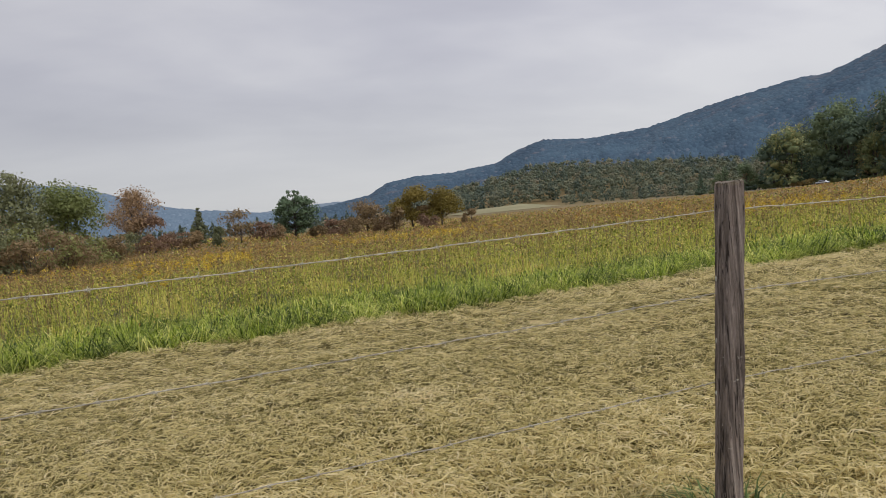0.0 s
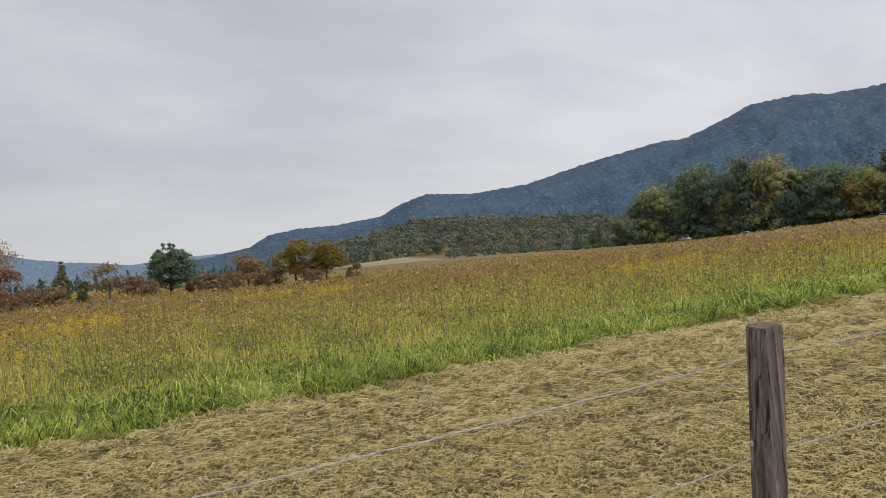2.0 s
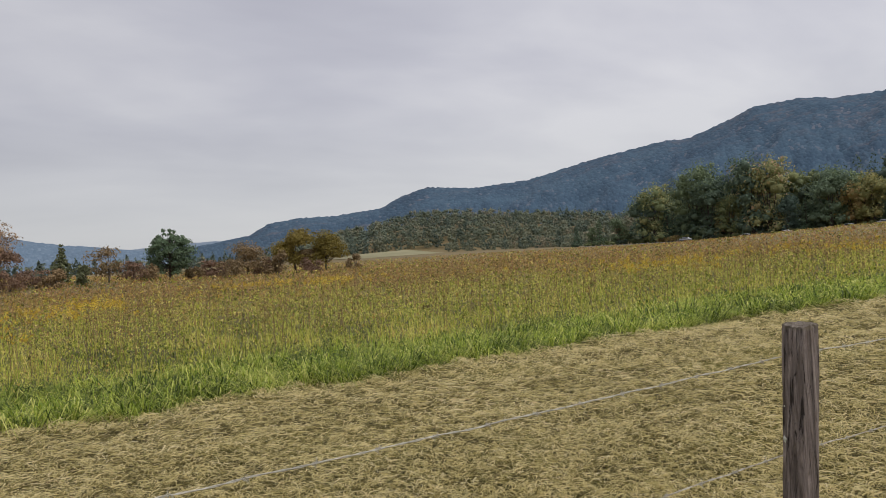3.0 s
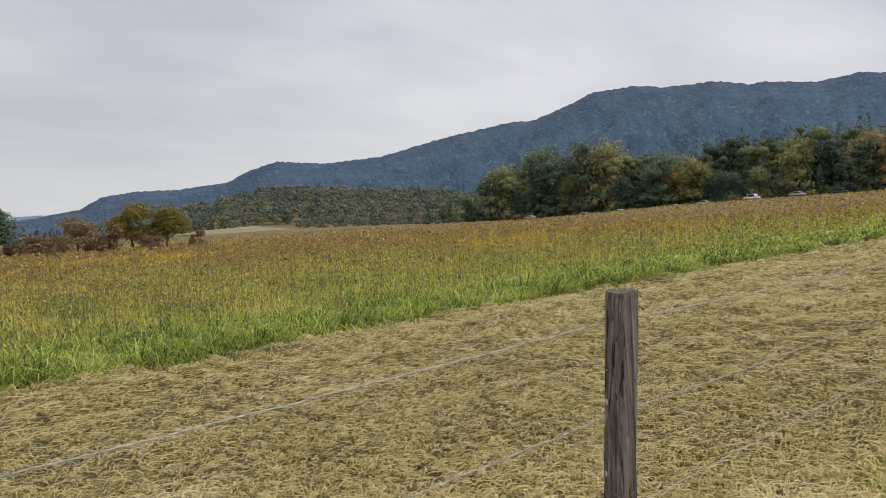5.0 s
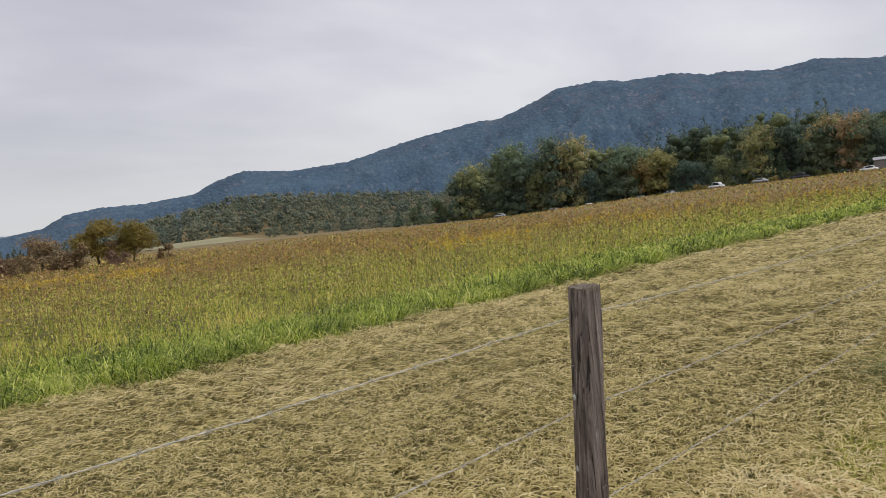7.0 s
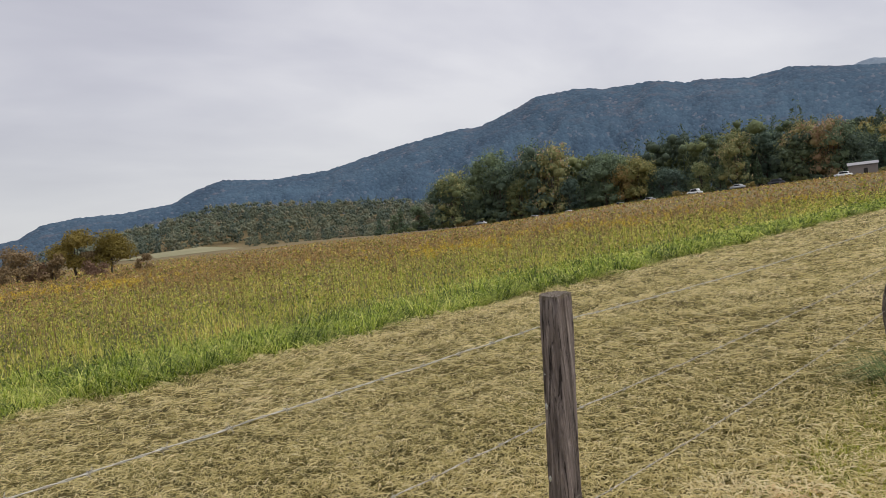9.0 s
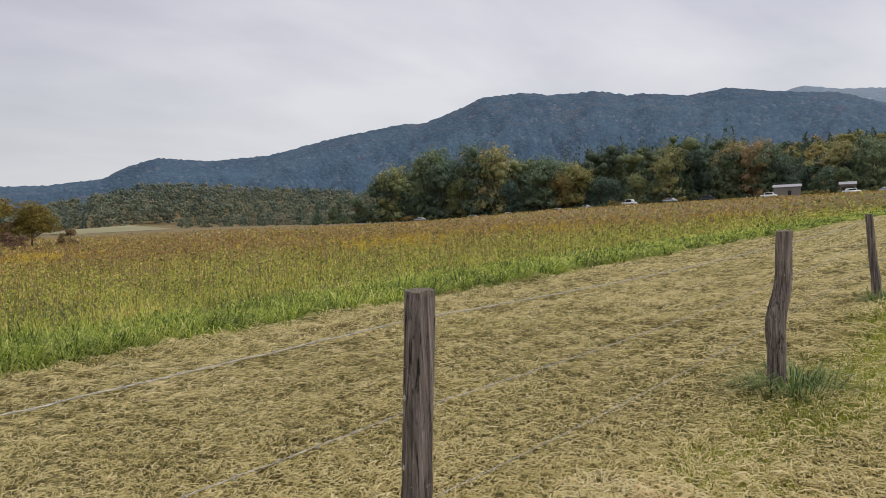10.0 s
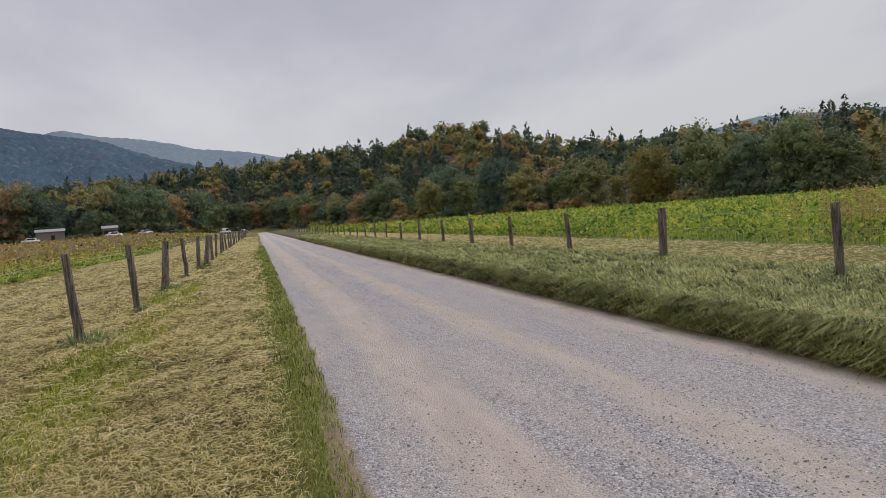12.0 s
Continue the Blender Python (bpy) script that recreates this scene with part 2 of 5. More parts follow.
def leaf_surface(name, stops, by_object=True):
    """Foliage: the tree's own hue from a ramp, each leaf clump a little off it."""
    def build(n):
        r = n.add("ShaderNodeObjectInfo").outputs["Random"] if by_object else attr(n, "hue")
        t = n.math("MULTIPLY_ADD", n.math("SUBTRACT", attr(n, "tint"), 0.5), 0.22, r, clamp=True)
        c = n.ramp(t, stops)
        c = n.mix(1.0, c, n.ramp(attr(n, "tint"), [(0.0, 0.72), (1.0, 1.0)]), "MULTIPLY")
        sprig = n.noise(n.add("ShaderNodeTexCoord").outputs["Object"], 1.1, 5.0, 0.65)
        c = n.mix(1.0, c, n.ramp(sprig, [(0.34, 0.7), (0.62, 1.0)]), "MULTIPLY")
        return c, 0.75, None, 0, 0.35
    return surface(name, build)


WOODS = [(0.0, (0.112, 0.157, 0.118)), (0.25, (0.179, 0.230, 0.129)), (0.5, (0.291, 0.325, 0.140)), (0.7, (0.403, 0.392, 0.151)),
         (0.84, (0.526, 0.414, 0.162)), (0.94, (0.560, 0.381, 0.168)), (1.0, (0.515, 0.302, 0.174))]
GREEN_WOODS = [(0.0, (0.144, 0.211, 0.167)), (0.4, (0.211, 0.284, 0.172)), (0.8, (0.323, 0.385, 0.184)), (0.93, (0.512, 0.468, 0.200)), (1.0, (0.545, 0.367, 0.223))]
woods_leaf = leaf_surface("autumn_woods_leaf", WOODS)
green_woods_leaf = leaf_surface("green_woods_leaf", GREEN_WOODS)
woods_far_leaf = leaf_surface("autumn_woods_far_leaf", WOODS, False)
# paler, greyer leaf for distant woods, with the haze put into its colour
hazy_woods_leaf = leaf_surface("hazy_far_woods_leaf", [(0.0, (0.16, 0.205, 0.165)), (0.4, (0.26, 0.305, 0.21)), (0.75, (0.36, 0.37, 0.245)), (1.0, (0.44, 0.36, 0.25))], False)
pine_leaf = leaf_surface("pine_needle", [(0.0, (0.130, 0.200, 0.139)), (1.0, (0.200, 0.280, 0.160))])


def plain_leaf(name, a, b):
    return leaf_surface(name, [(0.0, a), (1.0, b)])


green_leaf = plain_leaf("green_leaf", (0.27, 0.31, 0.11), (0.37, 0.38, 0.14))
dark_leaf = plain_leaf("dark_green_leaf", (0.24, 0.265, 0.14), (0.31, 0.32, 0.16))
orange_leaf = plain_leaf("orange_leaf", (0.44, 0.29, 0.17), (0.55, 0.38, 0.21))
gold_leaf = plain_leaf("gold_green_leaf", (0.3, 0.24, 0.06), (0.405, 0.3, 0.075))
red_leaf = plain_leaf("dark_red_leaf", (0.30, 0.19, 0.13), (0.39, 0.25, 0.16))
brown_leaf = plain_leaf("brown_leaf", (0.31, 0.225, 0.12), (0.41, 0.29, 0.15))


def bark_build(n):
    p = n.add("ShaderNodeTexCoord").outputs["Object"]
    g = n.noise(n.stretched(p, (6, 6, 1.2)), 1.0, 5.0, 0.65)
    return n.ramp(g, [(0.3, (0.05, 0.042, 0.036)), (0.7, (0.17, 0.145, 0.12))]), 0.9, g, 0.05, 0


bark_mat = surface("tree_bark", bark_build)


def mountain_surface(name, low_c, high_c, glade):
    """A forested slope with the haze of distance painted into its colours: crowns some metres wide, stands hundreds of
    metres wide.
    """
    def build(n):
        p = place(n)
        xyz = n.add("ShaderNodeSeparateXYZ", {0: p})
        round_valley = n.math("MULTIPLY", n.math("ARCTAN2", xyz.outputs[1], xyz.outputs[0]), 2600.0)
        rows = n.add("ShaderNodeCombineXYZ", {0: round_valley, 1: n.math("MULTIPLY", xyz.outputs[2], 1.3)})
        crowns = n.add("ShaderNodeTexVoronoi", {"Vector": rows, "Scale": 0.11, "Randomness": 1.0})
        one = n.add("ShaderNodeSeparateColor", {0: crowns.outputs["Color"]}).outputs[0]
        stand = n.noise(p, 0.004, 6.0, 0.62)
        t = n.math("MULTIPLY_ADD", one, 0.24, n.math("MULTIPLY_ADD", stand, 0.62, 0.1))
        c = n.ramp(t, [(0.3, low_c), (0.72, high_c)])
        c = n.mix(n.math("MULTIPLY", n.span(n.noise(p, 0.0065, 5.0, 0.7), 0.58, 0.72), 0.55), c, glade)
        high = n.math("MULTIPLY", n.span(xyz.outputs[2], 150.0, 330.0), n.span(n.noise(p, 0.011, 5.0, 0.7), 0.5, 0.64))
        c = n.mix(n.math("MULTIPLY", high, 0.5), c, glade)
        lone_tree = n.math("MULTIPLY", n.span(one, 0.86, 0.95), n.span(n.noise(p, 0.01, 3.0, 0.6), 0.45, 0.6))
        c = n.mix(n.math("MULTIPLY", lone_tree, 0.4), c, tuple(1.5 * v for v in glade))
        h = n.math("MULTIPLY", crowns.outputs["Distance"], -1.0)
        return c, 1.0, h, 1.6, 0
    return surface(name, build)


# blue haze is part of these base colours, palest for the farthest ridges
mountain_mat = mountain_surface("hazed_near_mountain_woods", (0.024, 0.051, 0.086), (0.060, 0.105, 0.146), (0.118, 0.100, 0.108))
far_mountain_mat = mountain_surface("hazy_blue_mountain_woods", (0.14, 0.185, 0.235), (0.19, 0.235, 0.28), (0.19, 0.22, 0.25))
valley_mountain_mat = mountain_surface("hazed_valley_mountain_woods", (0.095, 0.145, 0.20), (0.135, 0.19, 0.245), (0.15, 0.185, 0.22))

mown_mat = blade_surface("mown_stubble", [(0.1, (0.150, 0.176, 0.028)), (0.35, (0.314, 0.294, 0.068)), (0.6, (0.519, 0.423, 0.148)), (0.9, (0.764, 0.576, 0.284))], (0.601, 0.447, 0.216), 1.6)
hay_mat = blade_surface("hay_clipping", [(0.05, (0.048, 0.042, 0.014)), (0.22, (0.190, 0.165, 0.050)), (0.42, (0.545, 0.455, 0.178)), (0.62, (0.755, 0.635, 0.315)), (0.82, (0.840, 0.730, 0.450)), (0.92, (0.780, 0.610, 0.350)), (1.0, (0.680, 0.470, 0.250))], (0.750, 0.610, 0.345), 1.4, 0.4)
edge_mat = blade_surface("lush_edge_grass", [(0.06, (0.045, 0.080, 0.012)), (0.35, (0.225, 0.315, 0.032)), (0.6, (0.50, 0.575, 0.085)), (0.9, (0.84, 0.81, 0.27))], (0.62, 0.62, 0.17), 1.5)
meadow_mat = blade_surface("meadow_grass", [(0.06, (0.085, 0.110, 0.018)), (0.3, (0.30, 0.35, 0.045)), (0.55, (0.56, 0.55, 0.095)), (0.8, (0.80, 0.68, 0.20)), (1.0, (0.50, 0.29, 0.09))], (0.64, 0.57, 0.16), 3.0)
rough_mat = blade_surface("brown_meadow_growth", [(0.06, (0.134, 0.129, 0.042)), (0.3, (0.34, 0.255, 0.075)), (0.5, (0.50, 0.30, 0.10)), (0.68, (0.345, 0.18, 0.08)), (0.84, (0.452, 0.329, 0.151)), (1.0, (0.692, 0.498, 0.265))], (0.480, 0.311, 0.151), 7.0)
verge_mat = blade_surface("bank_grass", [(0.08, (0.050, 0.068, 0.020)), (0.35, (0.19, 0.235, 0.058)), (0.65, (0.40, 0.425, 0.13)), (0.95, (0.68, 0.64, 0.30))], (0.50, 0.49, 0.20), 1.2)
weed_mat = blade_surface("green_weeds", [(0.1, (0.060, 0.110, 0.020)), (0.38, (0.21, 0.32, 0.045)), (0.66, (0.44, 0.49, 0.075)), (1.0, (0.72, 0.60, 0.12))], (0.42, 0.44, 0.10), 3.0)
tuft_mat = blade_surface("tuft_grass", [(0.1, (0.05, 0.085, 0.028)), (0.5, (0.14, 0.21, 0.065)), (0.9, (0.38, 0.43, 0.17))], (0.34, 0.38, 0.15), 1.0)
fresh_mat = blade_surface("fresh_green_grass", [(0.06, (0.09, 0.12, 0.012)), (0.35, (0.28, 0.33, 0.035)), (0.65, (0.46, 0.48, 0.07)), (1.0, (0.66, 0.62, 0.16))], (0.46, 0.46, 0.08), 1.5)
verge_green_mat = blade_surface("verge_green_grass", [(0.06, (0.052, 0.072, 0.012)), (0.35, (0.185, 0.24, 0.032)), (0.65, (0.38, 0.405, 0.085)), (1.0, (0.624, 0.558, 0.298))], (0.433, 0.397, 0.168), 1.3)
stalk_mat = blade_surface("dry_weed_stalk", [(0.1, (0.150, 0.100, 0.047)), (0.5, (0.30, 0.20, 0.085)), (0.9, (0.50, 0.37, 0.15))], (0.34, 0.20, 0.09), 5.0)
gold_mat = blade_surface("goldenrod_bloom", [(0.1, (0.42, 0.27, 0.03)), (0.5, (0.68, 0.46, 0.045)), (0.9, (0.84, 0.64, 0.11))], (0.72, 0.52, 0.08), 3.0)
stone_mat = surface("loose_gravel_stone", lambda n: (n.ramp(attr(n, "tint"), [(0.0, (0.10, 0.094, 0.096)), (0.3, (0.23, 0.22, 0.226)), (0.75, (0.40, 0.385, 0.39)), (1.0, (0.66, 0.63, 0.61))]), 0.9, None, 0, 0))


def painted(name, colour, rough=0.35, metal=0.0):
    m = surface(name, lambda n: (n.mix(n.math("MULTIPLY", n.noise(place(n), 3.0, 4.0), 0.3), colour, tuple(c * 0.75 for c in colour)), rough, None, 0, 0))
    m.node_tree.nodes["Principled BSDF"].inputs["Metallic"].default_value = metal
    return m


car_white = painted("car_paint_white", (0.75, 0.75, 0.76))
car_silver = painted("car_paint_silver", (0.45, 0.46, 0.48), 0.3, 0.5)
car_dark = painted("car_paint_dark", (0.04, 0.045, 0.055))
glass_mat = painted("tinted_car_glass", (0.03, 0.035, 0.04), 0.08)
tyre_mat = painted("tyre_rubber", (0.025, 0.025, 0.025), 0.9)
rim_mat = painted("wheel_rim_metal", (0.4, 0.4, 0.42), 0.4, 0.8)
log_mat = painted("weathered_log_wall", (0.31, 0.275, 0.25), 0.9)
roof_mat = painted("grey_roof_shingle", (0.33, 0.325, 0.33), 0.85)
dark_mat = painted("dark_doorway_board", (0.05, 0.045, 0.04), 0.9)
asphalt_mat = painted("loop_road_asphalt", (0.16, 0.16, 0.165), 0.9)
pale_field_mat = surface("pale_hay_field", lambda n: (n.ramp(n.noise(place(n), 0.02, 5.0), [(0.3, (0.20, 0.19, 0.10)), (0.7, (0.31, 0.28, 0.16))]), 0.95, None, 0, 0))


# ---- making meshes ----
rng = np.random.default_rng(7)


def raw_mesh(name, verts, faces, attrs=None, material=None, smooth=False):
    """A mesh from numpy arrays: verts (n, 3), faces (m, 3 or 4), point attributes."""
    me = bpy.data.meshes.new(name)
    verts, faces = np.asarray(verts, np.float32), np.asarray(faces, np.int32)
    k = faces.shape[1]
    me.vertices.add(len(verts)), me.loops.add(faces.size), me.polygons.add(len(faces))
    me.vertices.foreach_set("co", verts.ravel())
    me.loops.foreach_set("vertex_index", faces.ravel())
    me.polygons.foreach_set("loop_start", np.arange(0, faces.size, k, dtype=np.int32))
    for key, values in (attrs or {}).items():
        me.attributes.new(key, "FLOAT", "POINT").data.foreach_set("value", np.asarray(values, np.float32))
    me.update(calc_edges=True)
    if smooth:
        me.polygons.foreach_set("use_smooth", np.ones(len(faces), bool))
    if material:
        me.materials.append(material)
    return me


def part(name, me, parent=None, label=""):
    ob = new(name, me)
    if parent:
        ob.parent = parent
    return tagged(ob, label)


def bm_mesh(name, bm, material, smooth=False):
    me = bpy.data.meshes.new(name)
    bm.to_mesh(me)
    bm.free()
    me.materials.append(material)
    if smooth:
        me.polygons.foreach_set("use_smooth", np.ones(len(me.polygons), bool))
    return me


def sstep(a, b, v):
    t = np.clip((v - a) / (b - a), 0, 1)
    return t * t * (3 - 2 * t)


def waves(x, y, scale, seed, octaves=4):
    """Smooth made-up relief: sums of sines in turning directions, about -1 to 1."""
    r = np.random.default_rng(seed)
    out, amp = np.zeros(np.broadcast(x, y).shape), 1.0
    for o in range(octaves):
        for _ in range(3):
            a, ph = r.uniform(0, 6.283, 2)
            f = 6.283 / scale * 2 ** o * r.uniform(0.7, 1.3)
            out = out + amp * np.sin(f * (x * np.cos(a) + y * np.sin(a)) + ph + 1.3 * np.sin(f * 0.6 * (y * np.cos(a) - x * np.sin(a)) + ph * 2))
        amp *= 0.5
    return out / 4.2


# ---- the lie of the land ----
ROAD_L, ROAD_R = -2.45, -6.15           # edges of the gravel road, which runs along x
MEADOW, RIGHT_FIELD = 7.65, -11.8


HILL = ((-75, -55, -44.6, -42, -38, -33.9, -30.7, -26.6, -23.2, -20.6, -17.5, -14.5, -11.8, -10.1, -7.4, -4, -1.4, 2.7, 6.7, 10.5, 14.8, 17.4, 22, 30),
        (6, 11, 11.5, 10.5, 9.5, 10.7, 10, 12.3, 17, 22, 27.5, 29, 27.5, 25, 28, 28.5, 25.5, 25, 21, 18.5, 14, 9, 6, 0))   # compass degrees, crest height


def land(x, y):
    """Height of the ground: a dip under the meadow, a bank beyond the road, rising ground and hills far off."""
    x, y = np.asarray(x, float), np.asarray(y, float)
    left = -1.5 * (1 - np.exp(-np.maximum(y, 0) / 48)) + 0.07 * sstep(ROAD_L - 0.1, ROAD_L + 0.9, y)
    bank = 0.26 * sstep(ROAD_R + 0.04, ROAD_R - 0.14, y) + 0.05 * sstep(-8, -14, y)
    r = np.hypot(x, y)
    z = left + bank
    z = z + 2.8 * sstep(70, 195, x) * sstep(-4, 30, y) * sstep(170, 90, y)          # up to the loop road
    z = z + 1.9 * sstep(90, 150, r) * sstep(60, 130, y) * sstep(40, -10, x)         # under the trees of the meadow's far end
    z = z + 0.9 * sstep(150, 330, r) * sstep(20, 120, y)
    # wooded hill beyond the road's end and along the far side of the right field
    az = np.degrees(np.arctan2(y, np.maximum(x, 1e-3)))
    crest = np.interp(az, *HILL)
    start = np.interp(az, (-46, -30, -12, 0), (130, 150, 220, 300))
    z = z + np.where(x > 0, crest * sstep(0, 1, (r - start) / 130) * (1 - 0.5 * sstep(420, 900, r)), 0)
    # low wooded hill and a sloping hay field across the valley
    z = z + 31 * np.exp(-(((x - 400) / 120) ** 2 + ((y - 690) / 110) ** 2)) + 19 * np.exp(-(((x - 560) / 100) ** 2 + ((y - 640) / 120) ** 2))
    z = z + 0.022 * waves(x, y, 9.0, 3) * sstep(2.0, 6.0, np.abs(y + 4.5)) + 0.25 * waves(x, y, 140.0, 5, 2) * sstep(60, 200, r)
    return z


def along(lo, hi, near, step, grow):
    """Grid lines: even within +-near, then wider and wider."""
    out = list(np.arange(-near, near + 1e-6, step))
    d, s = near, step
    while d < max(-lo, hi):
        s *= grow
        d += s
        out += [d, -d]
    return np.array(sorted(v for v in out if lo <= v <= hi))


def sheet(xs, ys, zf):
    gx, gy = np.meshgrid(xs, ys, indexing="ij")
    v = np.stack([gx, gy, zf(gx, gy)], -1).reshape(-1, 3)
    i, j = np.meshgrid(np.arange(len(xs) - 1), np.arange(len(ys) - 1), indexing="ij")
    a = (i * len(ys) + j).ravel()
    f = np.stack([a, a + len(ys), a + len(ys) + 1, a + 1], -1)
    return v, f


def ground_z(x, y):
    under_road = sstep(ROAD_L + 0.02, ROAD_L - 0.25, y) * sstep(ROAD_R - 0.02, ROAD_R + 0.2, y) * sstep(330, 300, x)
    return land(x, y) - 0.06 * under_road


xs = along(-4600, 4600, 14, 0.7, 1.1)
ys = np.unique(np.concatenate([along(-4600, 4600, 14, 0.4, 1.07), np.arange(-7.0, -5.4, 0.07), np.arange(-3.2, -1.8, 0.12)]))
v, f = sheet(xs, ys, ground_z)
ground = part("ground", raw_mesh("ground", v, f, material=ground_mat, smooth=True))
tagged(ground, "mown and overgrown field ground of a wide valley", "ground", kind="structure")


def road_z(x, y):
    t = (y - ROAD_R) / (ROAD_L - ROAD_R)
    return 0.012 + 0.035 * np.sin(np.pi * np.clip(t, 0, 1)) - 0.018 * (np.exp(-((y + 3.4) / 0.3) ** 2) + np.exp(-((y + 5.15) / 0.4) ** 2)) + 0.008 * waves(x, y, 2.2, 9, 3) - 0.05 * (np.abs(t - 0.5) > 0.53)


rx = along(-60, 320, 16, 0.2, 1.05)
v, f = sheet(rx, np.linspace(ROAD_R - 0.1, ROAD_L + 0.18, 44), road_z)
v[:, 1] += 0.09 * waves(v[:, 0], v[:, 0] * 0 + 3, 3.5, 17, 3) * sstep(1.3, 1.85, np.abs(v[:, 1] + 4.3))
road = part("road", raw_mesh("road", v, f, material=road_mat, smooth=True))
tagged(road, "pale gravel country road with two beaten wheel tracks", "road", kind="structure")

# loop road at the foot of the woods
LOOP = [(300, -0.5), (284, 4), (262, 13), (236, 30), (221, 55), (223, 85), (230, 115), (232, 145), (227, 175), (216, 200), (198, 232)]


def loop_line(u):
    """Place on the loop road, 0 to 1 along it, its corners rounded."""
    u = np.asarray(u, float)
    out = np.zeros((2, *u.shape))
    for o in np.linspace(-0.06, 0.06, 7):
        q = np.clip(u + o, 0, 1) * (len(LOOP) - 1)
        out += np.stack([np.interp(q, range(len(LOOP)), [p[k] for p in LOOP]) for k in (0, 1)]) / 7
    return out


lx, ly = loop_line(np.linspace(0, 1, 90))
nx, ny = np.gradient(lx), np.gradient(ly)
k = np.hypot(nx, ny)
side = np.stack([-ny / k, nx / k], -1)
rows = [np.stack([lx + side[:, 0] * o, ly + side[:, 1] * o], -1) for o in (-2.4, -1.2, 1.2, 2.4)]
v = np.concatenate([np.column_stack([p, land(p[:, 0], p[:, 1]) + (0.03 if i in (0, 3) else 0.10)]) for i, p in enumerate(rows)])
a = np.arange(89)
f = np.concatenate([np.stack([a + 90 * i, a + 1 + 90 * i, a + 1 + 90 * (i + 1), a + 90 * (i + 1)], -1) for i in range(3)])
tagged(part("loop_road", raw_mesh("loop_road", v, f[:, ::-1], material=asphalt_mat)), "narrow grey asphalt loop road along the woods", "road", kind="structure")

# pale hay field on the far slope
v, f = sheet(np.linspace(214, 284, 40), np.linspace(478, 545, 30), lambda x, y: land(x, y) + 0.12 + 2.6 * sstep(470, 530, y) * sstep(200, 250, x))
tagged(part("far_hay_field", raw_mesh("far_hay_field", v, f, material=pale_field_mat, smooth=True)), "pale mown hay field on a far slope", "field", kind="structure")


# ---- mountains ----
def mountain(name, crest, depth, foot, rough, seed, material, label):
    """A range: crest runs through waypoints (compass degrees, distance, height); slopes fall towards the valley with spurs and gullies."""
    az, dist, top = np.array(crest, float).T
    a = np.arange(az.min(), az.max(), 0.2)
    order = np.argsort(az)
    d, h = np.interp(a, az[order], dist[order]), np.interp(a, az[order], top[order])
    ker = np.hanning(6)[1:5] / np.hanning(6)[1:5].sum()
    h = np.convolve(np.pad(h, (1, 2), "edge"), ker, "valid")
    s = np.linspace(0, 1.25, 56)                       # 0 foot, 1 crest, then down behind
    A, S = np.meshgrid(np.radians(a), s, indexing="ij")
    D = d[:, None] - depth * (1 - S)
    X, Y = D * np.cos(A), D * np.sin(A)
    spur = waves(np.degrees(A) * 60 + 130 * S, S * 420 + 60 * waves(np.degrees(A) * 60, S * 200, 300, seed + 1, 2), 420, seed, 4)
    rise = np.where(S <= 1, 0.72 * np.clip(S, 0, 1) ** 1.25 + 0.28 * sstep(0, 1, S), 1 - 1.6 * (S - 1))
    body = np.sin(np.pi * np.clip(S, 0, 1)) ** 0.8
    Z = foot + (h[:, None] - foot) * rise + rough * spur * body * (h[:, None] / h.max())
    Z = Z + 4.5 * rng.random(Z.shape) * (S <= 1.02)      # crowns along the crest
    verts = np.stack([X, Y, Z], -1).reshape(-1, 3)
    n = len(s)
    i, j = np.meshgrid(np.arange(len(a) - 1), np.arange(n - 1), indexing="ij")
    q = (i * n + j).ravel()
    faces = np.stack([q, q + 1, q + n + 1, q + n], -1)
    ob = part(name, raw_mesh(name, verts, faces, material=material, smooth=True))
    return tagged(ob, label, "mountain", kind="structure")


def crest_line(rows, dist):
    """Waypoints given as compass degrees and height angle, at a distance that may change along the range."""
    return [(az, dist(az), 1.5 + dist(az) * math.tan(radians(el))) for az, el in rows]


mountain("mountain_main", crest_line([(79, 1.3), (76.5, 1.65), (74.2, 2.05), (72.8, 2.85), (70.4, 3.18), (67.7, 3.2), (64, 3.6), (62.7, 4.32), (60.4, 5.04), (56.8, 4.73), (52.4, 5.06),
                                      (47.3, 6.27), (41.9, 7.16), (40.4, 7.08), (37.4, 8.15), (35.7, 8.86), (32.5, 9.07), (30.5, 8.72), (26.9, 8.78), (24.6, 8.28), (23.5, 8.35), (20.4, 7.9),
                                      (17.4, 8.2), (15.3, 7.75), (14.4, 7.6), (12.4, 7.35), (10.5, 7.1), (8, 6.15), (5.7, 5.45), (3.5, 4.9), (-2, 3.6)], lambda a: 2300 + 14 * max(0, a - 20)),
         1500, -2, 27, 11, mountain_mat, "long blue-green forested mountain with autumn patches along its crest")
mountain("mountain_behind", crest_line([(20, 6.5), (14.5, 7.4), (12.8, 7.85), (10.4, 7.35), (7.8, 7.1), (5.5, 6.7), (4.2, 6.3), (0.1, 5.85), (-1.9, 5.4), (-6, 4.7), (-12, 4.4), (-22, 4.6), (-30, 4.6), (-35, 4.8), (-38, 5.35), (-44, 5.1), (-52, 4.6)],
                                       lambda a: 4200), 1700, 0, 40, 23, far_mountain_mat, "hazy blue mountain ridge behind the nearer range")
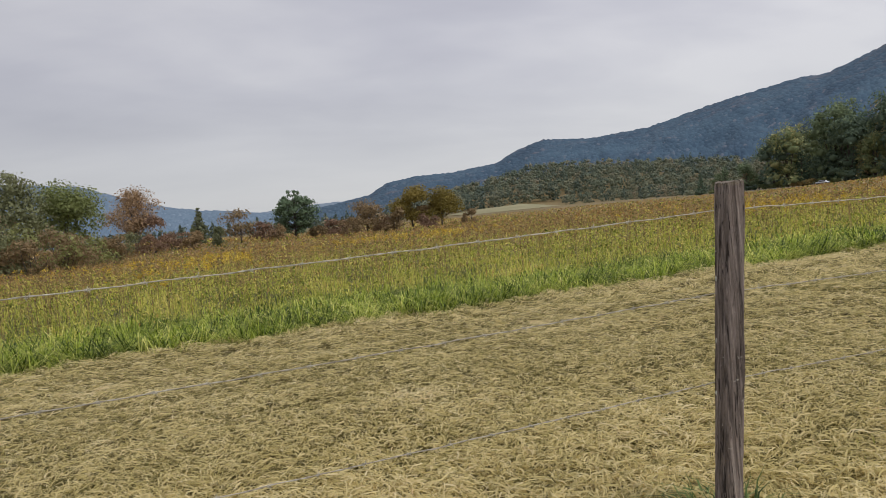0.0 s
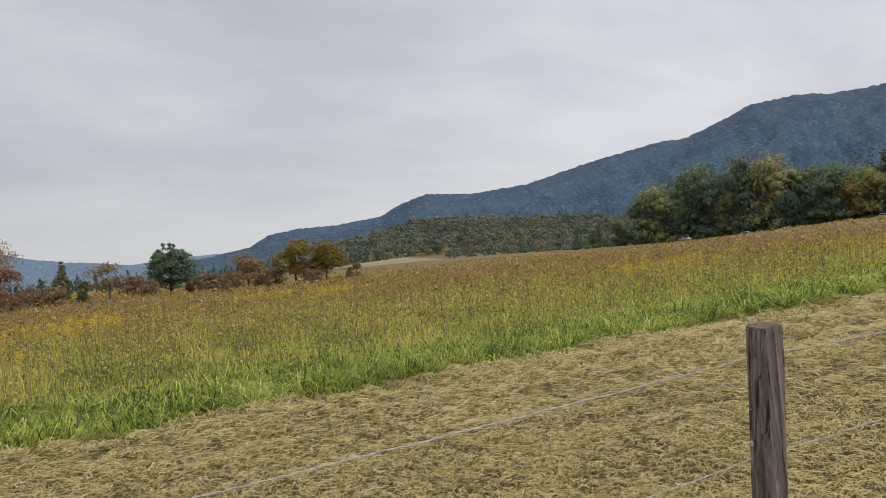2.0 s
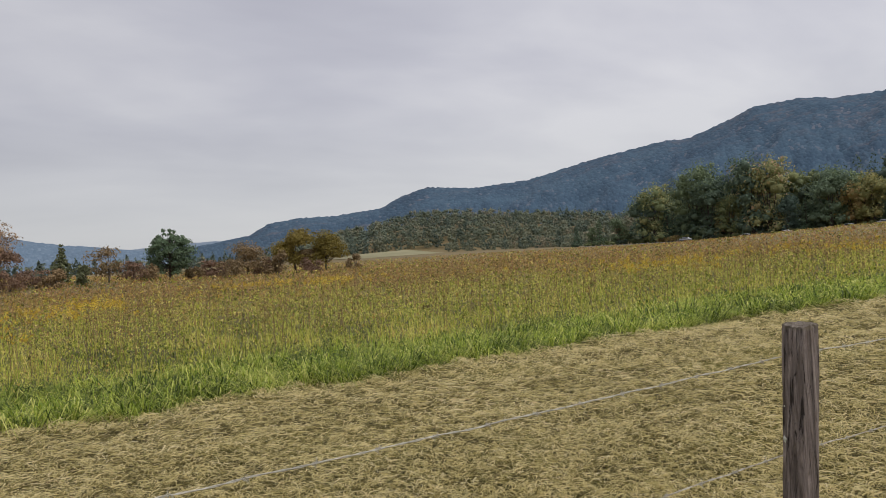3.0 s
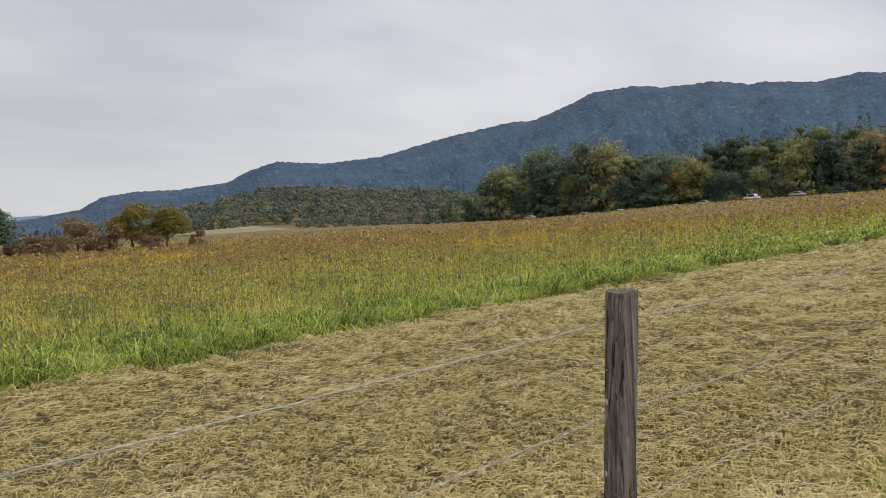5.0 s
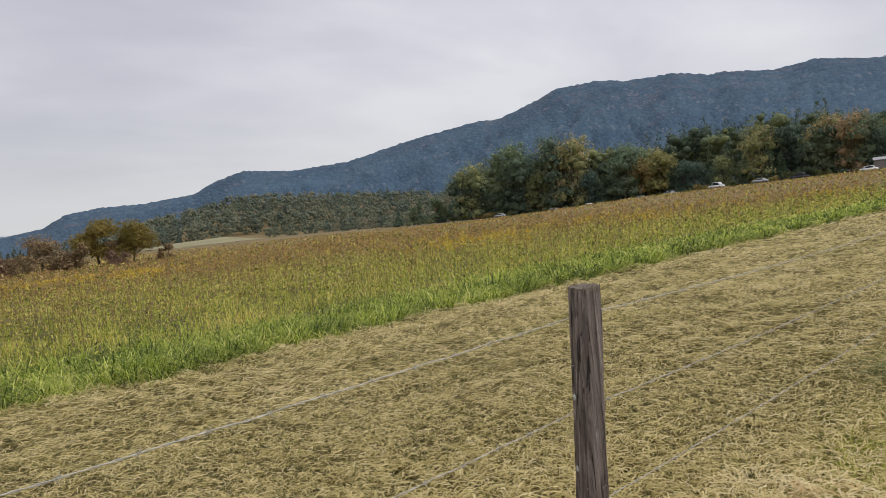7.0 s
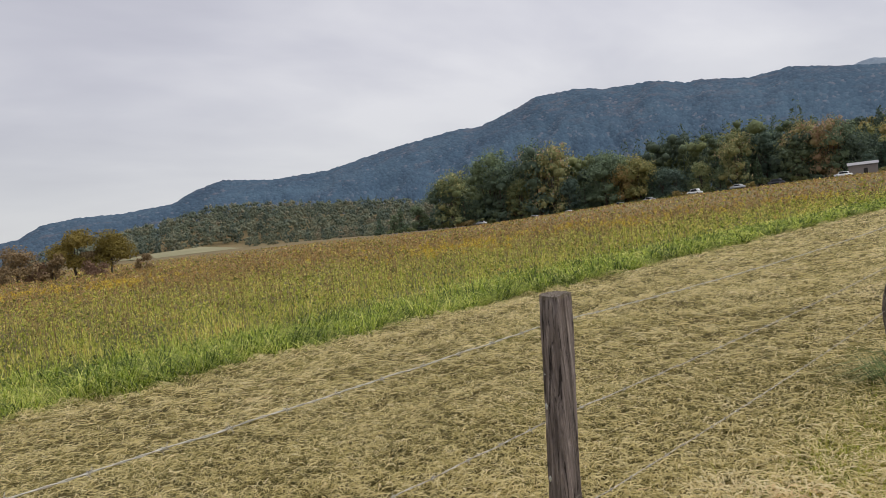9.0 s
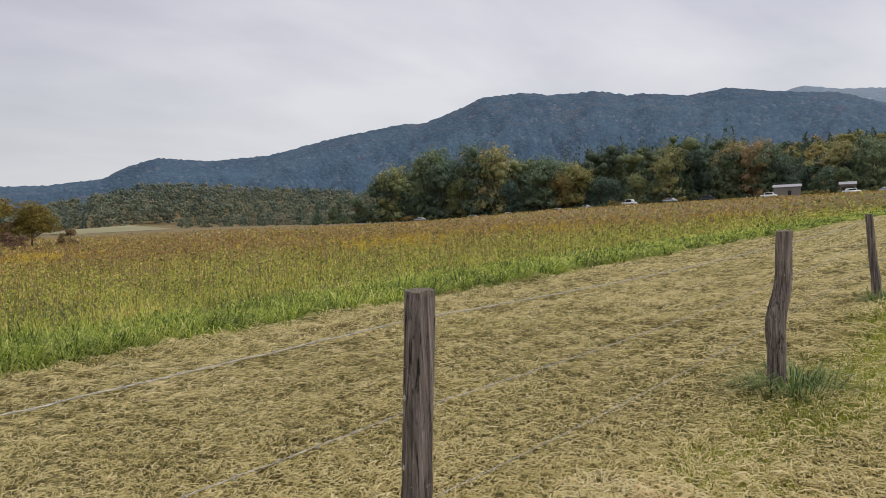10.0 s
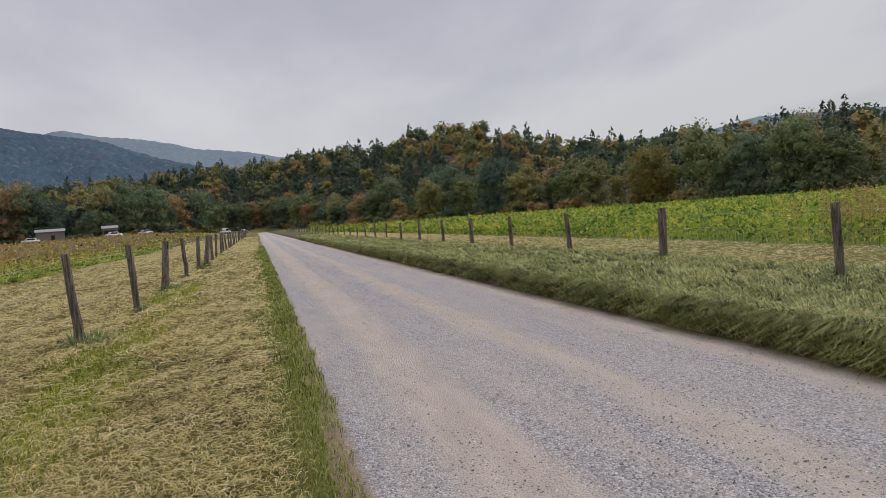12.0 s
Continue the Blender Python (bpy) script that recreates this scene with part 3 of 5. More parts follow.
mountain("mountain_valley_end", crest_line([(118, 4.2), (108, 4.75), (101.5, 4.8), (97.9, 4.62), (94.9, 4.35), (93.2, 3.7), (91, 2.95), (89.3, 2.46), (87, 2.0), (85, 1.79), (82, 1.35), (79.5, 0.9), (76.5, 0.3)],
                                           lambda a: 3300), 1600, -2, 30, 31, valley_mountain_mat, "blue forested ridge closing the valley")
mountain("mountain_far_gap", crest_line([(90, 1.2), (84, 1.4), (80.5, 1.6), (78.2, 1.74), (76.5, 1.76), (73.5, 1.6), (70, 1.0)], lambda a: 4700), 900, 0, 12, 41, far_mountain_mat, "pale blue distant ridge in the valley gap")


# ---- trees ----
def tube(points, radii, sides=7):
    """A tapered limb through the points: verts and faces."""
    P = np.array(points, float)
    vs = []
    for i, p in enumerate(P):
        d = P[min(i + 1, len(P) - 1)] - P[max(i - 1, 0)]
        d /= np.linalg.norm(d) + 1e-9
        u = np.cross(d, (0.31, 0.95, 0.05))
        u /= np.linalg.norm(u) + 1e-9
        w = np.cross(d, u)
        a = np.linspace(0, 2 * np.pi, sides, endpoint=False)
        vs.append(p + radii[i] * (np.cos(a)[:, None] * u + np.sin(a)[:, None] * w))
    fs = []
    for i in range(len(P) - 1):
        for j in range(sides):
            k = (j + 1) % sides
            fs.append((i * sides + j, i * sides + k, (i + 1) * sides + k, (i + 1) * sides + j))
    return np.concatenate(vs), np.array(fs)


def join(pieces):
    vs, fs, n = [], [], 0
    for v, f in pieces:
        vs.append(v), fs.append(f + n)
        n += len(v)
    return np.concatenate(vs), np.concatenate(fs)


ball = bmesh.new()
bmesh.ops.create_icosphere(ball, subdivisions=1, radius=1.0)
ball.verts.ensure_lookup_table()
BLOB = (np.array([tuple(q.co) for q in ball.verts]), np.array([[q.index for q in p.verts] for p in ball.faces]))
ball.free()


def leaves(centres, radii, n, size, r, shell=0.55, core=0.0):
    """Leaf clumps on the outside of lobes: small leaning quads, none two alike. Returns verts, faces, tint."""
    area = (radii[:, 0] * radii[:, 2]) ** 0.8
    which = r.choice(len(centres), n, p=area / area.sum())
    d = r.normal(size=(n, 3))
    d /= np.linalg.norm(d, axis=1)[:, None]
    d[:, 2] = np.where(d[:, 2] < -0.5, -d[:, 2], d[:, 2])
    rad = shell + (1.06 - shell) * r.random(n) ** 0.6
    # boughs stand out of each lobe unevenly
    ph = r.uniform(0, 6.283, (len(centres), 3))[which]
    rad = rad * (0.92 + 0.17 * (np.sin(4.1 * d[:, 0] + 2.3 * d[:, 2] + ph[:, 0]) + np.sin(4.7 * d[:, 1] - 2.0 * d[:, 0] + ph[:, 1]) + 0.8 * np.sin(7.0 * d[:, 2] + 3.0 * d[:, 1] + ph[:, 2])))
    rad = np.minimum(rad, 1.12 - 0.1 * r.random(n))
    c = centres[which] + d * radii[which] * rad[:, None]
    nrm = d + r.normal(size=(n, 3)) * 0.6 + (0, 0, 0.35)
    nrm /= np.linalg.norm(nrm, axis=1)[:, None]
    u = np.cross(nrm, r.normal(size=(n, 3)))
    u /= np.linalg.norm(u, axis=1)[:, None]
    w = np.cross(nrm, u)
    s = size * r.uniform(0.5, 1.35, n)[:, None]
    e = r.uniform(0.45, 0.9, (n, 1))
    # inner leaves take darker tints, so the lobe's inner shade is partly in the colour
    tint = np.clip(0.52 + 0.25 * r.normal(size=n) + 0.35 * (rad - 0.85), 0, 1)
    if core:
        # far foliage: three-cornered sprays
        v = np.stack([c - u * s, c + w * s * e * 1.5, c + u * s - w * s * e * 0.6], 1).reshape(-1, 3)
        f, tint = np.arange(n * 3).reshape(-1, 3), np.repeat(tint, 3)
    else:
        v = np.stack([c - u * s, c + w * s * e + u * s * 0.15, c + u * s, c - w * s * e - u * s * 0.1], 1).reshape(-1, 3)
        a = np.arange(n)[:, None] * 4
        f, tint = np.concatenate([a + [0, 1, 2], a + [0, 2, 3]]), np.repeat(tint, 4)
    if not core:
        return v, f, tint
    # dense inside of each lobe, deep under the loose leaves
    bv, bf = BLOB
    m = len(centres)
    lump = 1 + 0.16 * r.normal(size=(m, len(bv), 1))
    cv = (centres[:, None] + bv[None] * radii[:, None] * core * lump).reshape(-1, 3)
    cf = (bf[None] + (np.arange(m) * len(bv))[:, None, None]).reshape(-1, 3) + len(v)
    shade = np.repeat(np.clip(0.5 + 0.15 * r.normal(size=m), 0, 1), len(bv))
    return np.concatenate([v, cv]), np.concatenate([f, cf]), np.concatenate([tint, shade])


def broadleaf(name, h, w, n, seed, leaf_mat, size=0.5, bare=0.28, lobes=16, thin=0.55, second=None, skirt=0, core=0.0):
    """Broadleaf tree: tapered trunk with limbs, crown of lobes with gaps. Stands at its origin."""
    r = np.random.default_rng(seed)
    tree = new(name)
    top = h * (bare + 0.35)
    lean = r.normal(size=2) * 0.02 * h
    trunk = [tube([(0, 0, -0.2), (0, 0, h * 0.12), (lean[0] * 0.5, lean[1] * 0.5, h * 0.35), (*lean, top + 0.15 * h)], [h * 0.026, h * 0.019, h * 0.014, h * 0.004])]
    cs, rs = [], []
    mid, half = h * (1 + bare) / 2, h * (1 - bare) / 2
    for i in range(lobes):
        a, q = r.uniform(0, 6.283), r.random() ** 0.5 * 0.74
        zz = r.uniform(-0.85, 0.8)
        wide = math.sqrt(max(0.05, 1 - (abs(zz + 0.15)) ** 2.2))
        c = np.array([math.cos(a) * q * w / 2 * wide, math.sin(a) * q * w / 2 * wide, mid + zz * half * 0.8])
        s = r.uniform(0.20, 0.34)
        cs.append(c), rs.append((w * s, w * s, min(w, h) * s * 0.75))
        if i < 9:
            m = np.array([lean[0] * 0.6, lean[1] * 0.6, h * r.uniform(bare * 0.8, bare + 0.28)])
            b = m * 0.45 + c * 0.55 + (0, 0, -0.02 * h)
            trunk.append(tube([m, b, c], [h * 0.010, h * 0.006, h * 0.002], 5))
    for i in range(skirt):
        a, q = 6.283 * i / skirt + r.uniform(-0.3, 0.3), w * r.uniform(0.22, 0.36)
        cs.append(np.array([math.cos(a) * q, math.sin(a) * q, h * r.uniform(0.06, 0.24)])), rs.append((w * r.uniform(0.18, 0.26),) * 2 + (h * r.uniform(0.09, 0.14),))
    v, f = join(trunk)
    part("trunk", raw_mesh("trunk", v, f, material=bark_mat, smooth=True), tree)
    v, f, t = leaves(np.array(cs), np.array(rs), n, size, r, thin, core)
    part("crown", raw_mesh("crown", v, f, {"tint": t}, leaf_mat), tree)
    if second:
        v, f, t = leaves(np.array([(0.26 * w, -0.2 * w, h * 0.42)]), np.array([(0.25 * w, 0.25 * w, 0.12 * h)]), n // 4, size, r, 0.1)
        part("turned_branch", raw_mesh("turned_branch", v, f, {"tint": t}, second[0]), tree, second[1])
    return tree


def pine(name, h, w, n, seed, leaf_mat, size=0.4, round_top=False, bare=0.12):
    """Pine: straight trunk with whorls of drooping boughs, narrowing upwards with an uneven outline."""
    r = np.random.default_rng(seed)
    tree = new(name)
    limbs = [tube([(0, 0, -0.2), (0, 0, h * 0.5), (0, 0, h * 0.97)], [h * 0.022, h * 0.013, h * 0.003])]
    cs, rs = [], []
    for i, q in enumerate(np.linspace(bare, 0.98, 13)):
        if round_top:
            reach = w / 2 * (min(1.0, 0.72 + 1.4 * (q - bare)) if q < 0.36 else (1 - ((q - 0.36) / 0.66) ** 1.7) * (1 + 0.10 * math.sin(23 * q)))
        else:
            reach = w / 2 * ((1.04 - q) / (1.04 - bare)) ** 0.75 * (1 + 0.25 * math.sin(9 * q + seed))
        reach = max(reach, 0.11 * w)
        k = (9 if round_top else 6) if q < 0.8 else 4
        plump = 0.27 if round_top else 0.46
        for j in range(k):
            a, m = 6.283 * j / k + r.uniform(0, 1.2), reach * r.uniform(0.7, 1.15)
            tip = np.array([math.cos(a) * m, math.sin(a) * m, h * q + m * (r.uniform(0.05, 0.4) if round_top else r.uniform(-0.08, 0.22))])
            cs.append(tip * (0.68, 0.68, 1)), rs.append((m * plump + 0.1, m * plump + 0.1, h * 0.035 + 0.10 * m))
            if q < 0.85:
                limbs.append(tube([(0, 0, h * q - 0.04 * h), tip * (0.6, 0.6, 1), tip], [h * 0.006, h * 0.004, h * 0.001], 4))
    v, f = join(limbs)
    part("trunk", raw_mesh("trunk", v, f, material=bark_mat, smooth=True), tree)
    v, f, t = leaves(np.array(cs), np.array(rs), n, size, r, 0.3)
    part("crown", raw_mesh("crown", v, f, {"tint": t}, leaf_mat), tree)
    return tree


def shrub(name, h, w, n, seed, leaf_mat, size=0.3):
    """Many-stemmed shrub, leafy to the ground."""
    r = np.random.default_rng(seed)
    bush = new(name)
    cs, rs, stems = [], [], []
    for i in range(13):
        a, q = r.uniform(0, 6.283), r.random() ** 0.5 * 0.38 * w
        c = np.array([math.cos(a) * q, math.sin(a) * q, h * (r.uniform(0.3, 0.8) if i < 8 else r.uniform(0.08, 0.3))])
        cs.append(c), rs.append((w * r.uniform(0.14, 0.26),) * 2 + (h * r.uniform(0.15, 0.28),))
        stems.append(tube([(c[0] * 0.2, c[1] * 0.2, -0.1), c * (0.7, 0.7, 0.5), c * (1, 1, 1.2)], [0.05, 0.035, 0.01], 5))
    v, f = join(stems)
    part("stems", raw_mesh("stems", v, f, material=bark_mat, smooth=True), bush)
    v, f, t = leaves(np.array(cs), np.array(rs), n, size, r, 0.3)
    part("foliage", raw_mesh("foliage", v, f, {"tint": t}, leaf_mat), bush)
    return bush


def stand(ob, x, y, turn=0.0, size=1.0, tall=1.0):
    ob.matrix_basis = spot(x, y, turn, size, tall)
    return ob


def spot(x, y, turn=0.0, size=1.0, tall=1.0):
    return Matrix.LocRotScale((x, y, float(land(x, y))), Euler((0, 0, turn)), (size, size, size * tall))


def polar(az, d):
    return -1.7 + d * math.cos(radians(az)), -1.7 + d * math.sin(radians(az))


# trees and bushes at the meadow's far end
def lone(make, az, d, top, w, label, cat, *args, **kw):
    x, y = polar(az, d)
    h = 1.35 + d * math.tan(radians(top)) - float(land(x, y))
    return tagged(stand(make(args[0], h, w, *args[1:], **kw), x, y), label, cat)


lone(broadleaf, 99.8, 95, 5.9, 10.5, "tall dark green broadleaf tree above brown brush", "tree", "broadleaf_tree", 10500, 101, dark_leaf, size=0.165, bare=0.1, lobes=22, thin=0.35)
lone(broadleaf, 96, 100, 4.4, 10.0, "wide green broadleaf tree beside brown brush", "tree", "broadleaf_tree", 10500, 102, green_leaf, size=0.165, bare=0.14, lobes=22, thin=0.4)
lone(broadleaf, 91.5, 130, 4.1, 10.0, "orange autumn maple with a dark red lower branch", "tree", "maple_tree", 8000, 103, orange_leaf, size=0.15, bare=0.18, lobes=22, thin=0.2, second=(red_leaf, "dark red leafy branches"))
lone(pine, 87, 132, 2.1, 3.2, "small slender green conifer in the meadow", "tree", "conifer_tree", 1500, 104, dark_leaf, size=0.20)
lone(shrub, 85.6, 128, 1.0, 3.0, "small dark green bush in the meadow", "bush", "bush", 1100, 105, dark_leaf, size=0.18)
lone(broadleaf, 84.1, 130, 1.85, 6.8, "thin-leaved reddish brown young tree", "tree", "young_tree", 1400, 106, brown_leaf, size=0.18, bare=0.1, thin=0.2)
lone(broadleaf, 82.5, 133, 0.9, 5.5, "low reddish brown sapling thicket", "tree", "young_tree", 1100, 107, red_leaf, size=0.18, bare=0.08, thin=0.2)
lone(pine, 80, 145, 2.75, 10.2, "round-headed dense dark green pine on open meadow", "tree", "pine_tree", 9000, 108, pine_leaf, size=0.21, round_top=True, bare=0.14)
lone(broadleaf, 74.5, 150, 1.6, 9.5, "spreading brown-leaved tree at the meadow's end", "tree", "broadleaf_tree", 4600, 109, brown_leaf, size=0.17, bare=0.12, thin=0.3)
lone(shrub, 76.9, 150, 0.6, 6.5, "rusty red low bush", "bush", "bush", 1000, 110, red_leaf, size=0.28)
lone(shrub, 72.4, 148, 0.9, 6.0, "rust-brown bush beside the orange trees", "bush", "bush", 1000, 111, brown_leaf, size=0.28)
lone(broadleaf, 70.9, 152, 2.5, 9.0, "gold and green autumn tree with an upright crown", "tree", "broadleaf_tree", 8000, 112, gold_leaf, size=0.17, bare=0.1, second=(brown_leaf, "brown lower leaves"))
lone(broadleaf, 68.6, 150, 2.1, 8.6, "rounded green-gold autumn tree with a bare lower trunk", "tree", "broadleaf_tree", 7500, 113, gold_leaf, size=0.17, bare=0.16)
for i, (az, d, top, w, m) in enumerate([(102, 88, 3.0, 11, brown_leaf), (99.4, 84, 2.5, 10, brown_leaf), (97.6, 82, 2.2, 8, green_leaf), (96.3, 84, 1.7, 8, brown_leaf), (94.6, 88, 1.2, 7, green_leaf), (93.4, 100, 0.9, 6, brown_leaf), (100.6, 80, 1.6, 8, dark_leaf), (98.3, 79, 1.0, 7, brown_leaf), (92.7, 120, 0.9, 6, dark_leaf), (90.5, 122, 0.8, 6, red_leaf), (88.8, 126, 0.6, 5, red_leaf),
                                        (87.7, 122, 0.5, 4, brown_leaf), (81.5, 140, 0.5, 5, brown_leaf), (78.3, 146, 0.3, 4, brown_leaf), (75.7, 140, 0.5, 6, brown_leaf), (73.3, 150, 0.5, 5, red_leaf), (69.7, 146, 0.4, 5, red_leaf),
                                        (66.6, 158, 0.35, 4, brown_leaf)]):
    tagged(lone(shrub, az, d, top, w, "low autumn bush at the meadow's far end", "bush", "bush", 2300, 200 + i, m, size=0.14), group="bushes along the meadow's end")

# the woods: a rim of single trees, and the far woods behind it
kinds = []
for i, (h, w, b) in enumerate([(17, 12, 0.0), (18, 11, 0.04), (16, 13, 0.0), (18.5, 11.5, 0.04)]):
    kinds.append((broadleaf("forest_tree", h, w, 3000, 300 + i, woods_leaf, size=0.34, bare=b, lobes=24, thin=0.5, skirt=6, core=0.4), "forest tree with mixed green and autumn leaves at the wood's edge"))
for i, (h, w) in enumerate([(20, 9), (19, 8)]):
    kinds.append((pine("forest_pine", h, w, 1500, 320 + i, pine_leaf, size=0.42, bare=0.1), "tall dark green forest pine at the wood's edge"))
for i, (h, w, b) in enumerate([(17, 10.5, 0.0), (18.5, 10, 0.03), (17.5, 12, 0.0)]):
    kinds.append((broadleaf("forest_tree", h, w, 2900, 330 + i, green_woods_leaf, size=0.33, bare=b, lobes=24, thin=0.5, skirt=6, core=0.4), "dark green forest tree at the wood's edge"))
EDGE = [(204, 234), (226, 206), (240, 180), (250, 140), (254, 112), (258, 75), (258, 45), (274, 26), (306, 10), (320, -6), (272, -20), (226, -38), (182, -54), (150, -70), (126, -80), (106, -90), (92, -100), (60, -118)]
pts = np.array(EDGE, float)
seg = np.hypot(*np.diff(pts, axis=0).T)
cum = np.concatenate([[0], np.cumsum(seg)])
used = set()
for row, (back, step, jit) in enumerate([(1.0, 4.5, 3.5), (7.5, 5.4, 4.0)]):
    s = 0.0
    while s < cum[-1]:
        k = min(int(np.searchsorted(cum, s, "right")) - 1, len(pts) - 2)
        q = (s - cum[k]) / seg[k]
        p = pts[k] * (1 - q) + pts[k + 1] * q
        d = (pts[k + 1] - pts[k]) / seg[k]
        out = np.array([-d[1], d[0]])
        x, y = p + out * (back + rng.uniform(0, jit)) + d * rng.uniform(-1.5, 1.5)
        if not (-8.5 < y < -1.0 and x < 318):
            conifer = rng.random() < (0.06 if row == 0 else 0.3) + (0.28 if y > 25 else 0.0)
            green = rng.random() < 0.15 + 0.7 * sstep(0, 50, y) + 0.75 * sstep(-80, -92, y)
            kind = int(rng.integers(4, 6)) if conifer else int(rng.integers(6, 9)) if green else int(rng.integers(0, 4))
            base, label = kinds[kind]
            tall = 11.5 if y < -30 else float(np.interp(y, (-30, 0, 45, 75, 112, 140, 180, 206, 222, 234), (11.5, 12.5, 14.5, 17, 18, 19.5, 24, 24, 14, 7)))
            big = tall / 17 * rng.uniform(0.92, 1.05)
            m = spot(x, y, rng.uniform(0, 6.28), big, rng.uniform(0.92, 1.1))
            if kind in used:
                copy_thing(base, m)
            else:
                used.add(kind)
                base.matrix_basis = m
                tagged(base, label, "tree", "trees along the wood's edge")
        s += step * rng.uniform(0.8, 1.25)

tagged(stand(broadleaf("forest_tree", 12.5, 9.5, 5000, 340, gold_leaf, size=0.2, bare=0.03, lobes=22, thin=0.5, skirt=5), 131, -79.5), "bright golden autumn tree among dark forest trees", "tree")


def needles(x, y, z, h, wide, n, size, r):
    """A far conifer: ragged boughs in a cone, longest low down. Verts, faces, tint."""
    q = 1 - r.random(n) ** 0.72
    tier = 0.62 + 0.38 * np.abs(np.sin(q * 15 + r.uniform(0, 3)))
    a = r.uniform(0, 6.283, n)
    m = wide * (1.03 - q) ** 0.8 * tier * (0.35 + 0.65 * r.random(n) ** 0.4) * (1 + 0.3 * np.sin(a * 2 + r.uniform(0, 6) + 6 * q))
    c = np.stack([x + np.cos(a) * m, y + np.sin(a) * m, z + h * q], -1)
    d = np.stack([np.cos(a), np.sin(a), r.normal(size=n) * 0.45 - 0.2], -1)
    u = np.stack([-np.sin(a) * 0.8, np.cos(a) * 0.8, r.normal(size=n) * 1.0], -1)
    s = (size * r.uniform(0.6, 1.3, n))[:, None] * (0.7 + 0.45 * (1 - q))[:, None]
    v = np.stack([c + d * s * 1.2, c - d * s * 0.6 + u * s * 0.8, c - d * s * 0.6 - u * s * 0.8], 1).reshape(-1, 3)
    return v, np.arange(n * 3).reshape(-1, 3), np.repeat(np.clip(0.5 + 0.25 * r.normal(size=n), 0, 1), 3)


def woods(name, spots, n, size, pine_share, label, seed, tall=14.0, autumn=1.0, low=0.36, leaf=None):
    """Far woods: each crown a heap of leaf clumps over the land, conifers among them."""
    r = np.random.default_rng(seed)
    V, F, T, H, k = [], [], [], [], 0
    for x, y in spots:
        z, h = float(land(x, y)), tall * r.uniform(0.75, 1.2)
        hue = r.random() * autumn
        if r.random() < pine_share:
            tall_h = h * r.uniform(0.8, 1.02)
            v, f, t = needles(x, y, z + h * 0.15, tall_h, h * r.uniform(0.22, 0.31), int(n * 1.4), size * 0.95, r)
            V.append(v), F.append(f + k), T.append(t), H.append(np.full(len(t), r.uniform(0, 0.14)))
            k += len(v)
            v = np.array([(x + 0.3, y, z), (x - 0.15, y + 0.26, z), (x - 0.15, y - 0.26, z), (x, y, z + h * 0.15 + tall_h)])
            f, t = np.array([(0, 1, 3), (1, 2, 3), (2, 0, 3)]), np.zeros(4)
            V.append(v), F.append(f + k), T.append(t), H.append(np.full(len(t), r.uniform(0, 0.14)))
            k += len(v)
            continue
        else:
            m = 9
            a, q = r.uniform(0, 6.28, m), r.uniform(0.05, 0.36, m) * h * 0.8
            cs = np.stack([x + np.cos(a) * q, y + np.sin(a) * q, z + h * r.uniform(low, 0.84, m)], -1)
            rad = h * r.uniform(0.10, 0.20, m)
            rs = np.stack([rad, rad, rad * 0.85], -1)
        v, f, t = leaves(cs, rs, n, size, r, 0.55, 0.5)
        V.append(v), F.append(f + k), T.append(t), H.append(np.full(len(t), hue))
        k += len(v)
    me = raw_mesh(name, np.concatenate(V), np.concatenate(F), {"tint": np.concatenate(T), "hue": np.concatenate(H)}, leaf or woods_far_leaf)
    return tagged(part(name, me), label, "woods", kind="stuff")


def inside(x, y, poly):
    hit = False
    for (x1, y1), (x2, y2) in zip(poly, poly[1:] + poly[:1]):
        if (y1 > y) != (y2 > y) and x < (x2 - x1) * (y - y1) / (y2 - y1) + x1:
            hit = not hit
    return hit


def scatter(poly, step, seed, keep=lambda x, y: True):
    r = np.random.default_rng(seed)
    ax, ay = zip(*poly)
    out = []
    for x in np.arange(min(ax), max(ax), step):
        for y in np.arange(min(ay), max(ay), step):
            p, q = x + r.uniform(-0.5, 0.5) * step, y + r.uniform(-0.5, 0.5) * step
            if inside(p, q, poly) and keep(p, q):
                out.append((p, q))
    return out


woods("hill_woods", scatter([(335, -4), (318, 24), (274, 38), (266, 74), (292, 88), (430, 185), (470, 130), (520, 0), (440, -200), (330, -260), (180, -230), (20, -190), (40, -140), (100, -112), (150, -88), (195, -66), (275, -34)], 9.0, 1), 200, 0.62, 0.4,
      "mixed autumn woods covering the hill", 51, 13.5, 0.96)
woods("valley_woods", scatter([(238, 218), (262, 190), (266, 120), (260, 74), (292, 86), (400, 170), (420, 250), (330, 300)], 8.0, 2), 220, 0.55, 0.35, "dark mixed woods behind the loop road", 52, 24.5, 0.6)
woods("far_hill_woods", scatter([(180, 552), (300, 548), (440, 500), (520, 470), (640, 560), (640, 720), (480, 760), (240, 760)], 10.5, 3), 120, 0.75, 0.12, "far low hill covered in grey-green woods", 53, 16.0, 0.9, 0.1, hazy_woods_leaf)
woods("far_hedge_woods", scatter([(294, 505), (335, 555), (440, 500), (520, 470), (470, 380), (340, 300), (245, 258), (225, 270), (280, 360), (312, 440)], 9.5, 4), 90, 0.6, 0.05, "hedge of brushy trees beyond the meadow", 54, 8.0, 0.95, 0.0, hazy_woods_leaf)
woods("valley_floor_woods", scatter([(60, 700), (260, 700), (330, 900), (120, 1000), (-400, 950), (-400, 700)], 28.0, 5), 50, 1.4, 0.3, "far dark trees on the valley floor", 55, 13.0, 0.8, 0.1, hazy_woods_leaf)

